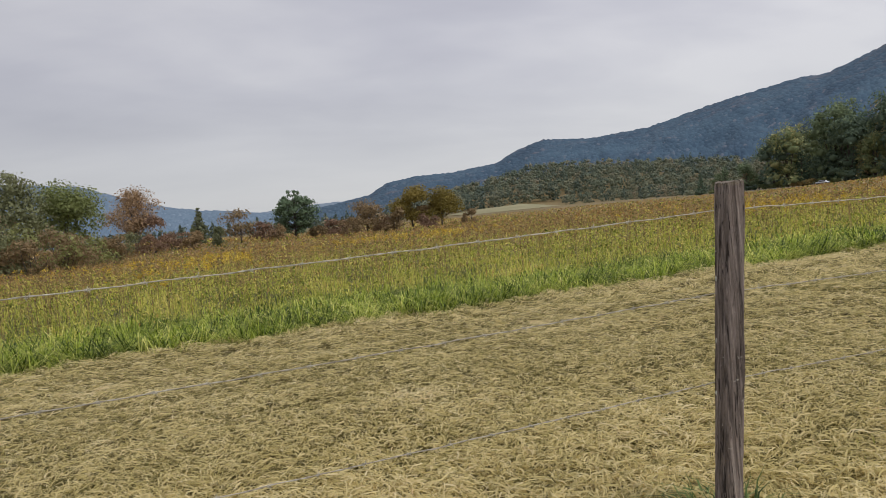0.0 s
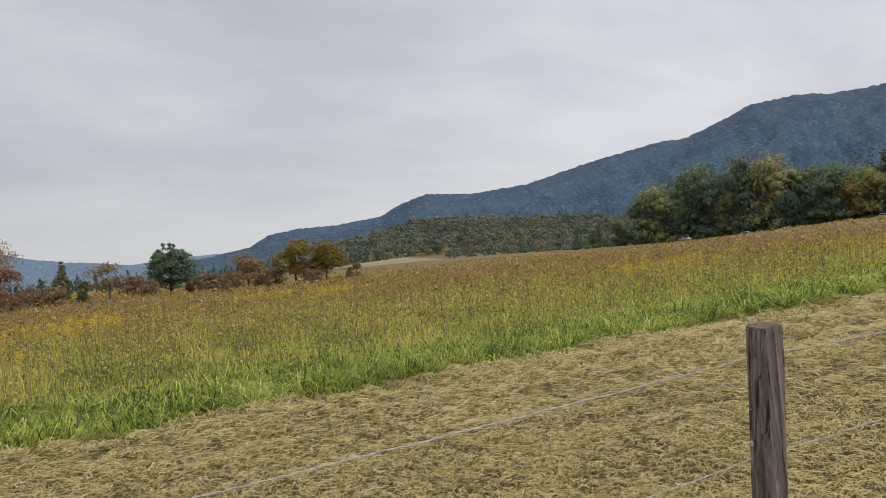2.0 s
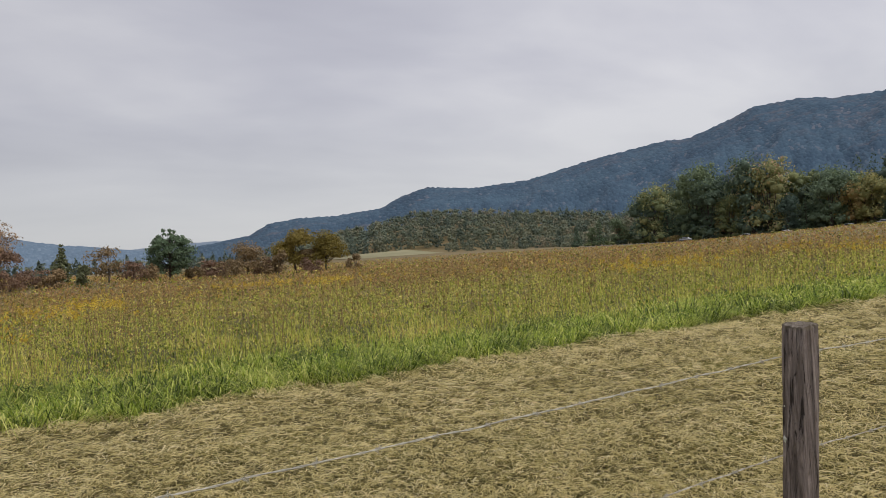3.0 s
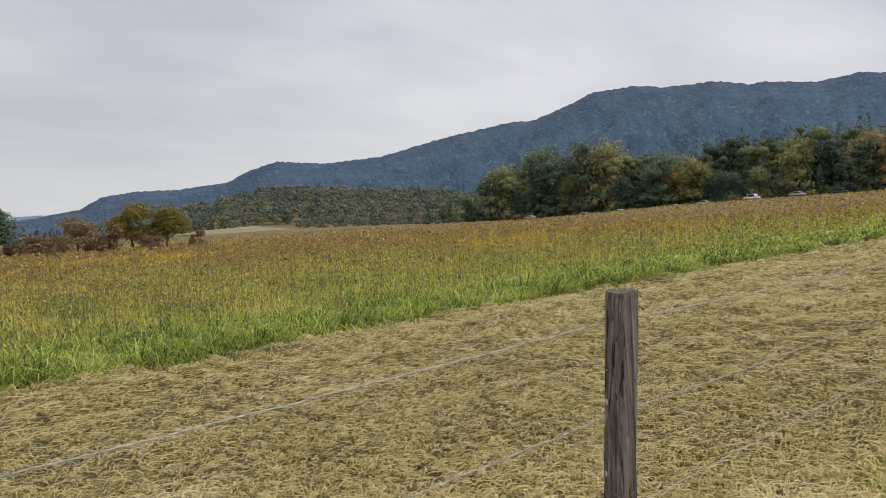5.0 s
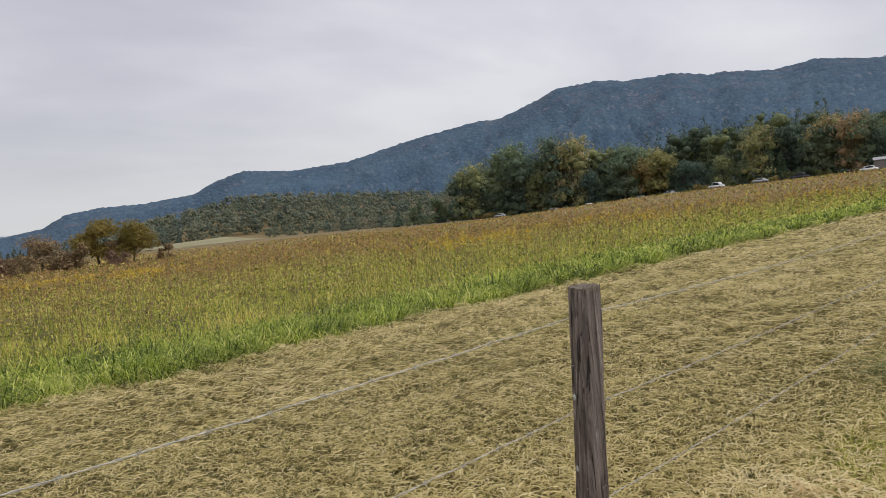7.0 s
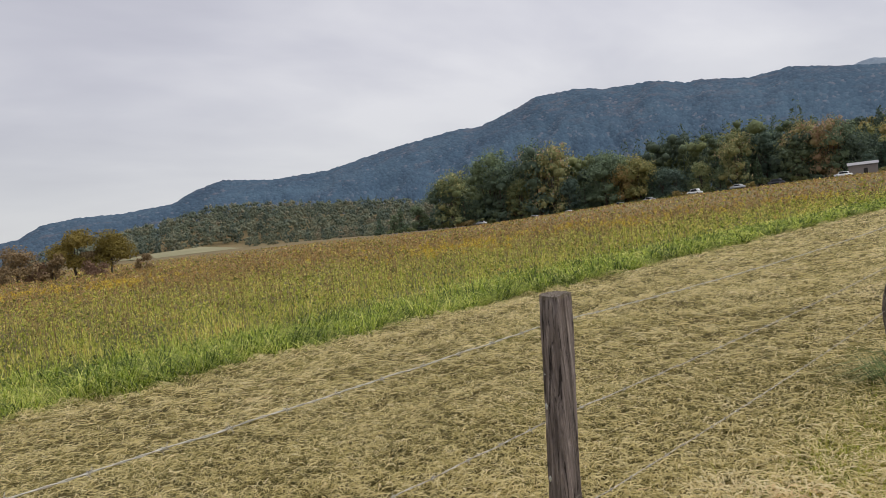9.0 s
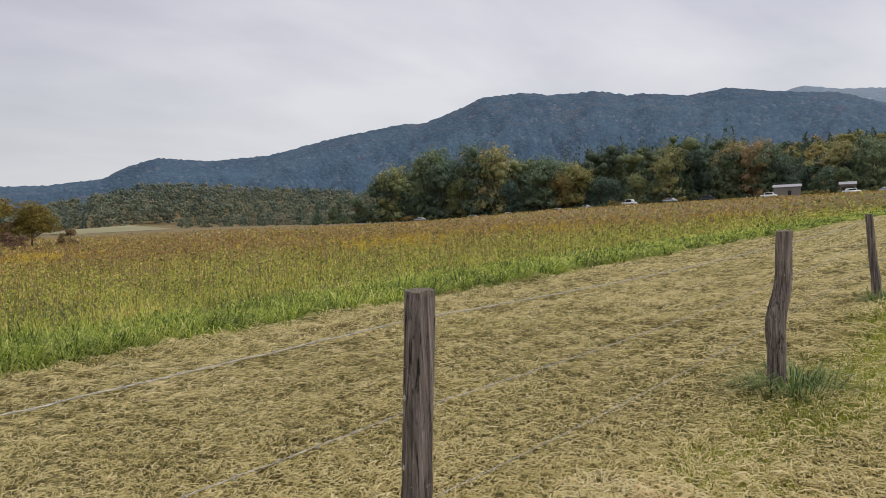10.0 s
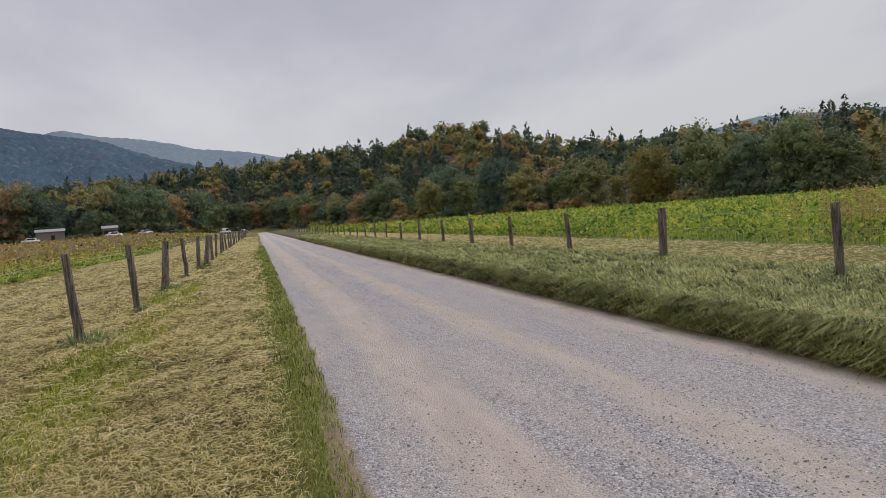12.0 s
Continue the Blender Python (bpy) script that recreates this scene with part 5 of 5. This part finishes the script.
grow = np.maximum(1, d / 10)
a = np.where(rng.random(n) < 0.6, comb[pick] + rng.normal(0, 0.5, n), a)
stuff("meadow_edge_grass", blades(x, y, land(x, y) - 0.02, rng.uniform(0.28, 0.72, n) * big[pick], rng.uniform(0.0075, 0.016, n) * grow, a, rng.uniform(0.75, 1.45, n),
      np.clip(rng.normal(0.36, 0.28, n) + hue[pick], 0, 1), low=0.05), edge_mat, "lush bright green grass along the meadow's edge", "grass")

# tall meadow behind it: grass, then rust-brown growth, with leaves and seed flecks among them
def meadow_places(n, power):
    x, y, d = fan(n, 9.3, 300, 2, 118, power=power)
    k = (y > MEADOW + 0.9 + 1.1 * rng.random(len(x))) & (x < np.interp(y, ly, lx) - 12 - 10 * rng.random(len(x)))
    x, y, d = x[k], y[k], d[k]
    brown = sstep(20, 64, y + 9.0 * waves(x, y, 16, 95, 3) + 0.3 * np.clip(x - 22, 0, 110))
    return x, y, d, brown, rng.random(len(x)) < brown * 0.82


x, y, d, brown, late = meadow_places(150000, 0.95)
n = len(x)
grow = np.maximum(1, d / 11)
bunch = waves(x / grow, y / grow, 1.3, 99, 3)
stool = waves(x, y * 0.6, 4.2, 97, 3)                     # stools of lighter and darker growth some metres wide
tall = rng.uniform(0.32, 0.8, n) * (0.75 + 0.3 * bunch + 0.2 * stool) * (0.8 + 0.3 * brown) * (1 - 0.55 * sstep(70, 130, x))
hue = np.clip(rng.normal(0.42, 0.2, n) + 0.12 * bunch + 0.26 * stool, 0, 1)
for pick, name, m, label in ((~late, "meadow_grass", meadow_mat, "tall yellow-green unmown meadow grass"), (late, "meadow_weeds", rough_mat, "tall rust-brown autumn meadow growth")):
    q = int(pick.sum())
    stuff(name, blades(x[pick], y[pick], land(x[pick], y[pick]) - 0.02, tall[pick], rng.uniform(0.007, 0.013, q) * grow[pick], rng.uniform(0, 6.283, q), rng.uniform(0.35, 1.2, q), hue[pick], low=0.2), m, label, "meadow")


def flecks(x, y, z, size, tint):
    """Small leaves and seed heads, each a leaning scrap."""
    c = np.stack([x, y, z], -1)
    e1, e2 = rng.normal(size=(len(c), 3)), rng.normal(size=(len(c), 3))
    s = size[:, None]
    v = np.stack([c + e1 * s, c + e2 * s, c - (e1 + e2) * s * 0.7], 1).reshape(-1, 3)
    return v, np.arange(len(v)).reshape(-1, 3), {"tint": np.repeat(tint, 3), "tip": np.full(len(v), 0.35)}


x, y, d, brown, late = meadow_places(160000, 0.9)
grow = np.maximum(1, d / 11)
bunch = waves(x / grow, y / grow, 1.3, 99, 3)
z = land(x, y) + rng.uniform(0.1, 0.62, len(x)) * (0.9 + 0.3 * bunch) * (0.85 + 0.3 * brown) * (1 - 0.6 * sstep(70, 130, x)) + 0.08
for pick, name, m, label in ((~late, "meadow_leaves", meadow_mat, "small green and tan leaves of meadow plants"), (late, "meadow_seed_flecks", rough_mat, "rust-brown leaves and seed heads of meadow plants")):
    q = int(pick.sum())
    stuff(name, flecks(x[pick], y[pick], z[pick], rng.uniform(0.006, 0.014, q) * np.minimum(grow[pick], 14), np.clip(rng.normal(0.45, 0.28, q), 0, 1)), m, label, "meadow")


def sprays(x, y, h, stem_w, heads, head_size, droop, tint):
    """Stalks, each with a loose head of small flecks."""
    n = len(x)
    z = land(x, y)
    v1, f1, a1 = blades(x, y, z - 0.02, h, stem_w, rng.uniform(0, 6.283, n), rng.uniform(0.02, 0.16, n), tint)
    top = v1.reshape(n, 5, 3)[:, 4]
    c = np.repeat(top, heads, 0) + rng.normal(size=(n * heads, 3)) * np.repeat(head_size, heads)[:, None] * (1, 1, droop) - np.repeat(head_size, heads)[:, None] * (0, 0, 0.8)
    s = np.repeat(head_size, heads)[:, None] * 0.6
    e1, e2 = rng.normal(size=(len(c), 3)), rng.normal(size=(len(c), 3))
    v2 = np.stack([c + e1 * s * 0.6, c + e2 * s * 0.6, c - (e1 + e2) * s * 0.5], 1).reshape(-1, 3)
    f2 = np.arange(len(v2)).reshape(-1, 3)
    t2 = np.repeat(np.clip(np.repeat(tint, heads) + rng.normal(size=len(c)) * 0.12, 0, 1), 3)
    return (v1, f1, a1), (v2, f2, {"tint": t2, "tip": np.full(len(v2), 0.4)})


x, y, d = fan(15000, 11.5, 110, 4, 116)
k = (y > MEADOW + 2.6 + 2 * rng.random(len(x))) & (x < np.interp(y, ly, lx) - 8) & (waves(x, y, 7, 61, 3) + rng.normal(size=len(x)) * 0.4 > 0.05)
x, y, d = x[k], y[k], d[k]
n = len(x)
a, b = sprays(x, y, rng.uniform(0.6, 1.12, n), 0.006 * np.maximum(1, d / 12), 9, 0.035 * np.maximum(1, d / 22), 2.2, np.clip(rng.normal(0.45, 0.22, n), 0, 1))
stuff("weed_stalks", a, stalk_mat, "thin dark brown dry weed stalks", "weeds")
stuff("weed_seed_heads", b, stalk_mat, "brown seed heads of autumn weeds", "weeds")

# goldenrod in drifts
gx, gy = [], []
for cx, cy, sx, sy, m in [(-2.4, 26.5, 0.7, 0.8, 34), (-0.1, 23.6, 0.9, 0.8, 50), (1.3, 30.5, 0.5, 0.8, 40), (18.0, 18.5, 0.9, 0.7, 34), (19.5, 16.6, 0.5, 0.5, 24), (13.5, 51, 2.2, 3, 120), (16, 44, 1.8, 3, 110), (18.5, 51, 2.5, 2, 80),
                          (22.7, 19.8, 0.7, 0.7, 24), (21.0, 21.3, 0.8, 0.7, 26), (32.3, 18.7, 1.2, 0.9, 40), (53, 17.5, 3, 1.5, 40), (60, 41, 5, 3, 30), (77, 44, 5, 3, 25), (104, 42, 6, 3, 15), (48, 33, 2, 1, 30), (-1.9, 14.6, 0.3, 0.3, 6), (1.6, 37, 0.8, 1.2, 44),
                          (0.3, 27.3, 0.5, 0.6, 24), (-8, 40, 5, 5, 45), (-3, 60, 8, 6, 45), (34, 34, 7, 5, 60), (44, 24, 6, 3, 45), (28, 27, 4, 3, 40), (9, 36, 4, 4, 40)]:
    m = max(5, int(m * (0.75 if cy < 32 else 0.45)))
    gx.append(rng.normal(cx, sx, m)), gy.append(rng.normal(cy, sy * 1.3, m))
x, y = np.concatenate(gx), np.concatenate(gy)
k = y > MEADOW + 3
x, y = x[k], y[k]
d, n = np.hypot(x + 1.3, y + 1.6), len(x)
a, b = sprays(x, y, rng.uniform(0.8, 1.2, n), 0.007 * np.maximum(1, d / 14), 22, 0.052 * np.maximum(1, d / 40), 1.2, np.clip(rng.normal(0.5, 0.25, n), 0, 1))
stuff("goldenrod_stems", a, meadow_mat, "green goldenrod stems in the meadow", "wildflowers")
stuff("goldenrod_blooms", b, gold_mat, "yellow goldenrod plumes in drifts across the meadow", "wildflowers")

# bank beyond the road: long grass hanging over its edge, matted verge behind
def locks(m, per, x, y, spread, lean, h, w, bend, tint, low):
    """Grass lying in locks: the blades of each share a root place, a lean and a hue."""
    pick = np.repeat(np.arange(m), per)
    n = m * per
    far = np.maximum(1, np.hypot(x + 0.8, y + 2.2) / 7)[pick]
    hue = rng.normal(0, 0.19, m)[pick]
    gx, gy = x[pick] + rng.normal(0, spread, n) * far, y[pick] + rng.normal(0, spread * 0.6, n)
    return blades(gx, gy, land(gx, gy) - 0.01, rng.uniform(*h, n), rng.uniform(*w, n) * far, lean[pick] + rng.normal(0, 0.6, n), rng.uniform(*bend, n), np.clip(rng.normal(tint, 0.27, n) + hue, 0, 1), low)


m = 2600
x = 0.5 + 1.6 * (75 / 1.6) ** rng.random(m)
y = ROAD_R - 0.01 - 0.36 * rng.random(m) ** 1.3
stuff("bank_grass", locks(m, 17, x, y, 0.035, rng.normal(1.2, 0.45, m) + 0.5 * waves(x, y, 1.1, 33, 2), (0.10, 0.27), (0.007, 0.013), (0.7, 1.5), 0.47, -0.4), verge_mat, "long dull green grass hanging over the roadside bank", "grass")
m = 4300
x = 0.5 + 2.4 * (85 / 2.4) ** rng.random(m)
y = ROAD_R - 0.35 - 3.0 * rng.random(m)
stuff("matted_verge_grass", locks(m, 11, x, y, 0.05, 1.2 + 1.6 * waves(x, y, 1.3, 35, 3) + rng.normal(0, 0.5, m), (0.09, 0.24), (0.006, 0.011), (0.8, 1.35), 0.52, 0.06), verge_mat,
      "matted dull green grass of the roadside verge", "grass")
x = 4 + 80 * rng.random(22000) ** 1.6
y = rng.uniform(-11.8, -9.4, 22000)
d = np.hypot(x + 0.8, y + 2.2)
k = len(x)
stuff("cut_hay_strip", straws(x, y, land(x, y) + rng.uniform(0.01, 0.04, k), rng.uniform(0.08, 0.25, k), 0.006 * np.maximum(1, d / 7), rng.normal(0.2, 0.9, k), rng.uniform(0.0, 0.03, k), np.clip(rng.normal(0.55, 0.2, k), 0, 1)), hay_mat, "strip of pale cut hay behind the roadside fence", "hay")
x = 4 + 10.0 * (150 / 10.0) ** rng.random(120000) - 10
y = RIGHT_FIELD - 1.5 * (85 / 1.5) ** rng.random(120000) + 1.5
d = np.hypot(x + 0.8, y + 2.2)
k = (y > RIGHT_FIELD - 0.75 * x - 20) & (np.abs(waves(x, y, 2.0, 63, 2)) + rng.random(len(x)) > 0.35)
x, y, d = x[k], y[k], d[k]
k = rng.random(len(x)) < 0.22
q = int(k.sum())
stuff("green_field_stems", blades(x[k], y[k], land(x[k], y[k]) - 0.02, rng.uniform(0.18, 0.5, q), rng.uniform(0.008, 0.016, q) * np.maximum(1, d[k] / 14), rng.uniform(0, 6.283, q), rng.uniform(0.3, 1.0, q), np.clip(rng.normal(0.45, 0.22, q), 0, 1)), weed_mat,
      "green weed stems in the field beyond the fence", "weeds")
q = int((~k).sum())
x, y, d = x[~k], y[~k], d[~k]
heap = waves(x, y, 2.4, 65, 3)
stuff("green_field_weeds", flecks(x, y, land(x, y) + rng.uniform(0.05, 0.42, q) * (1 + 0.35 * heap), rng.uniform(0.016, 0.034, q) * np.maximum(1, d / 16), np.clip(rng.normal(0.45, 0.22, q) + 0.3 * heap, 0, 1)), weed_mat,
      "leafy bright green weeds filling the field beyond the fence", "weeds")
for cx, cy, sx, m in [(10.9, -13.2, 0.7, 120), (13.2, -15.4, 1.2, 50)]:
    x, y = rng.normal(cx, sx, m), rng.normal(cy, 0.5, m)
    a, b = sprays(x, y, rng.uniform(0.6, 1.1, m), np.full(m, 0.012), 10, np.full(m, 0.045), 2.6, np.clip(rng.normal(0.7, 0.2, m), 0, 1))
    stuff("brush_stalks", a, stalk_mat, "dry brown stalks among green weeds", "weeds")
    stuff("brush_seed_heads", b, stalk_mat, "brown seed heads among green weeds", "weeds")


def tuft(seed, n, spread, h):
    r = np.random.default_rng(seed)
    a, q = r.uniform(0, 6.283, n), spread * r.random(n) ** 0.7
    x, y = np.cos(a) * q, np.sin(a) * q
    return raw_mesh("grass_tuft", *blades(x, y, 0 * x - 0.01, h * r.uniform(0.5, 1.15, n), r.uniform(0.006, 0.014, n), a + r.normal(size=n) * 0.6, r.uniform(0.5, 1.25, n), np.clip(r.normal(0.5, 0.3, n), 0, 1)), tuft_mat)


first = None
for i, (x, y, s) in enumerate([(3.9, -0.12, 1.0), (8.9, 0.0, 0.95), (12.75, -0.05, 0.6), (16.95, -0.05, 0.85), (21.5, -0.05, 0.6), (26.9, 0, 0.7), (29.4, 0, 0.8), (11.3, -9.1, 0.5), (6.6, -8.65, 0.4), (-0.1, -0.05, 0.6)]):
    m = Matrix.LocRotScale((x, y, float(land(x, y))), Euler((0, 0, i * 1.3)), (s, s, s))
    if first is None:
        first = tagged(part("grass_tuft", tuft(5, 260, 0.26, 0.44)), "tuft of long blue-green grass round a fence post's foot", "grass tuft", "tufts at the fence posts")
        first.matrix_basis = m
    else:
        copy_thing(first, m)

# ---- loose stones on the road ----
n = 95000
x, y, d = fan(n, 2.2, 34, -80, 12, -0.8, -2.2)
k = (y < ROAD_L - 0.03) & (y > ROAD_R + 0.08)
x, y, d = x[k], y[k], d[k]
loose = np.minimum(np.abs(y + 3.4), np.abs(y + 5.15)) + 0.35 * waves(x * 0.4, y, 1.6, 77, 3)
k = loose > rng.uniform(0.0, 0.5, len(x))
x, y, d = x[k], y[k], d[k]
n = len(x)
corner = np.array([(1, 0, 0), (-0.5, 0.87, 0), (-0.5, -0.87, 0), (0.2, 0.1, 0.75)])
size = (0.0025 + 0.0095 * rng.random(n) ** 2.8) * np.maximum(1, d / 10)
a = rng.uniform(0, 6.283, n)
shape = corner[None] * rng.uniform(0.6, 1.3, (n, 4, 3)) * size[:, None, None]
X = shape[..., 0] * np.cos(a)[:, None] - shape[..., 1] * np.sin(a)[:, None]
Y = shape[..., 0] * np.sin(a)[:, None] + shape[..., 1] * np.cos(a)[:, None]
v = np.stack([x[:, None] + X, y[:, None] + Y, road_z(x, y)[:, None] + shape[..., 2]], -1).reshape(-1, 3)
q = np.arange(n)[:, None] * 4
f = np.concatenate([q + [0, 1, 3], q + [1, 2, 3], q + [2, 0, 3]])
stuff("loose_gravel", (v, f, {"tint": np.repeat(rng.random(n) ** 1.3, 4)}), stone_mat, "loose grey gravel stones scattered on the road", "gravel")


# ---- cars on the loop road ----
def box_bm(sx, sy, z0, z1, top_in=(0.0, 0.0), bevel=0.04):
    """A block with its top drawn in and its edges rounded."""
    bm = bmesh.new()
    bmesh.ops.create_cube(bm, size=1.0)
    for q in bm.verts:
        t = q.co.z > 0
        q.co = Vector((q.co.x * sx * (1 - (top_in[0] if t else 0)), q.co.y * sy * (1 - (top_in[1] if t else 0)), z1 if t else z0))
    if bevel:
        bmesh.ops.bevel(bm, geom=bm.edges[:], offset=bevel, segments=2, affect="EDGES")
    return bm


def car(paint, length, tall):
    ob = new("car")
    part("body", bm_mesh("body", box_bm(length, 1.8, 0.32, 0.95, (0.04, 0.06), 0.12), paint, True), ob)
    cab = part("cabin", bm_mesh("cabin", box_bm(length * 0.62, 1.6, 0.93, tall, (0.24, 0.16), 0.1), paint, True), ob)
    cab.location = (-0.15, 0, 0)
    for sy in (-1, 1):
        w = part("side_window", bm_mesh("side_window", box_bm(length * 0.48, 0.04, 1.0, tall - 0.12, (0.2, 0.0), 0.01), glass_mat), ob, "dark side window")
        w.location, w.rotation_euler = (-0.15, sy * 0.77, 0), (sy * 0.0, 0, 0)
        for sx in (-1, 1):
            bm = bmesh.new()
            bmesh.ops.create_cone(bm, cap_ends=True, segments=18, radius1=0.33, radius2=0.33, depth=0.22)
            bmesh.ops.bevel(bm, geom=bm.edges[:], offset=0.03, segments=1, affect="EDGES")
            wh = part("wheel", bm_mesh("wheel", bm, tyre_mat), ob, "black tyre")
            wh.location, wh.rotation_euler = (sx * length * 0.31, sy * 0.8, 0.33), (math.pi / 2, 0, 0)
            bm = bmesh.new()
            bmesh.ops.create_cone(bm, cap_ends=True, segments=14, radius1=0.2, radius2=0.17, depth=0.24)
            part("rim", bm_mesh("rim", bm, rim_mat), wh)
    for sx, nm in ((1, "windscreen"), (-1, "rear_window")):
        g = part(nm, bm_mesh(nm, box_bm(0.04, 1.3, 0.0, (tall - 1.0) * 1.15, (0, 0.1), 0.01), glass_mat), ob)
        g.location, g.rotation_euler = (-0.15 + sx * length * 0.29, 0, 0.96), (0, -sx * 0.55, 0)
    return ob


def loop_spot(u, side=1.1):
    (x, y), (x2, y2) = loop_line(u), loop_line(u + 0.01)
    a = math.atan2(y2 - y, x2 - x)
    return float(x - side * math.sin(a)), float(y + side * math.cos(a)), a


makes = [(car_white, 4.7, 1.55, "white parked car on the loop road"), (car_silver, 4.5, 1.45, "silver parked car on the loop road"), (car_dark, 4.8, 1.75, "dark parked sport utility car on the loop road"), (car_white, 5.2, 1.85, "white parked van on the loop road")]
firsts = {}
r = random.Random(12)
for u in (0.08, 0.16, 0.27, 0.3, 0.335, 0.41, 0.47, 0.51, 0.56, 0.62, 0.66, 0.73, 0.78, 0.86):
    x, y, a = loop_spot(u)
    k = r.choice((0, 0, 1, 1, 3, 2, 0, 1))
    m = Matrix.LocRotScale((x, y, float(land(x, y)) + 0.11), Euler((0, 0, a + (math.pi if u % 0.05 > 0.025 else 0))), (1, 1, 1))
    if k in firsts:
        copy_thing(firsts[k], m)
    else:
        paint, ln, tl, label = makes[k]
        firsts[k] = tagged(car(paint, ln, tl), label, "car", "cars on the loop road")
        firsts[k].matrix_basis = m


# ---- log buildings by the woods ----
def cabin(x, y, turn, L, D, wall, ridge, open_front, label):
    ob = new("log_cabin" if not open_front else "open_shed")
    z = float(land(x, y))
    ob.matrix_basis = Matrix.LocRotScale((x, y, z), Euler((0, 0, turn)), (1, 1, 1))
    nlog = int(wall / 0.26)
    for i in range(nlog):
        zc = 0.13 + i * 0.26
        for sx, sy, ln, rot in ((0, -1, L, 0), (0, 1, L, 0), (1, 0, D, 1), (-1, 0, D, 1)):
            if open_front and sy == -1 and i < nlog - 2:
                continue
            lg = part("log", bm_mesh("log", box_bm(ln + 0.3, 0.2, -0.12, 0.12, (0, 0.1), 0.04), log_mat), ob)
            lg.location, lg.rotation_euler = (sx * L / 2, sy * D / 2, zc + 0.06 * rot), (0, 0, rot * math.pi / 2)
    if open_front:
        for sx in (-0.5, 0.0, 0.5):
            po = part("shed_post", bm_mesh("shed_post", box_bm(0.2, 0.2, 0, wall, (0.1, 0.1), 0.03), log_mat), ob)
            po.location = (sx * (L - 0.4), -D / 2, 0)
    else:
        d = part("door", bm_mesh("door", box_bm(1.0, 0.08, 0.1, 2.0, (0, 0), 0.01), dark_mat), ob, "dark plank door")
        d.location = (0.6, -D / 2 - 0.12, 0)
    for sy in (-1, 1):
        run = math.hypot(D / 2 + 0.5, ridge - wall)
        rf = part("roof", bm_mesh("roof", box_bm(L + 0.8, run, -0.06, 0.06, (0, 0), 0.02), roof_mat), ob, "grey weathered shingle roof")
        rf.location, rf.rotation_euler = (0, sy * (D / 4 + 0.25), (wall + ridge) / 2 + 0.05), (-sy * math.atan2(ridge - wall, D / 2 + 0.5), 0, 0)
    for sx in (-1, 1):
        bm = bmesh.new()
        vs = [bm.verts.new(p) for p in ((sx * L / 2, -D / 2, wall), (sx * L / 2, D / 2, wall), (sx * L / 2, 0, ridge - 0.1), (sx * (L / 2 - 0.12), -D / 2, wall), (sx * (L / 2 - 0.12), D / 2, wall), (sx * (L / 2 - 0.12), 0, ridge - 0.1))]
        for q in ((0, 1, 2), (5, 4, 3), (0, 3, 4, 1), (1, 4, 5, 2), (2, 5, 3, 0)):
            bm.faces.new([vs[i] for i in q])
        bmesh.ops.recalc_face_normals(bm, faces=bm.faces[:])
        part("gable", bm_mesh("gable", bm, log_mat), ob)
    return tagged(ob, label, "building")


cabin(231, 55.5, radians(-76), 7.0, 5.0, 3.0, 3.8, False, "low log cabin with a grey shingle roof at the wood's edge")
cabin(239.5, 41, radians(-80), 3.9, 4.4, 2.9, 3.7, True, "open dark log shed with a grey roof at the wood's edge")
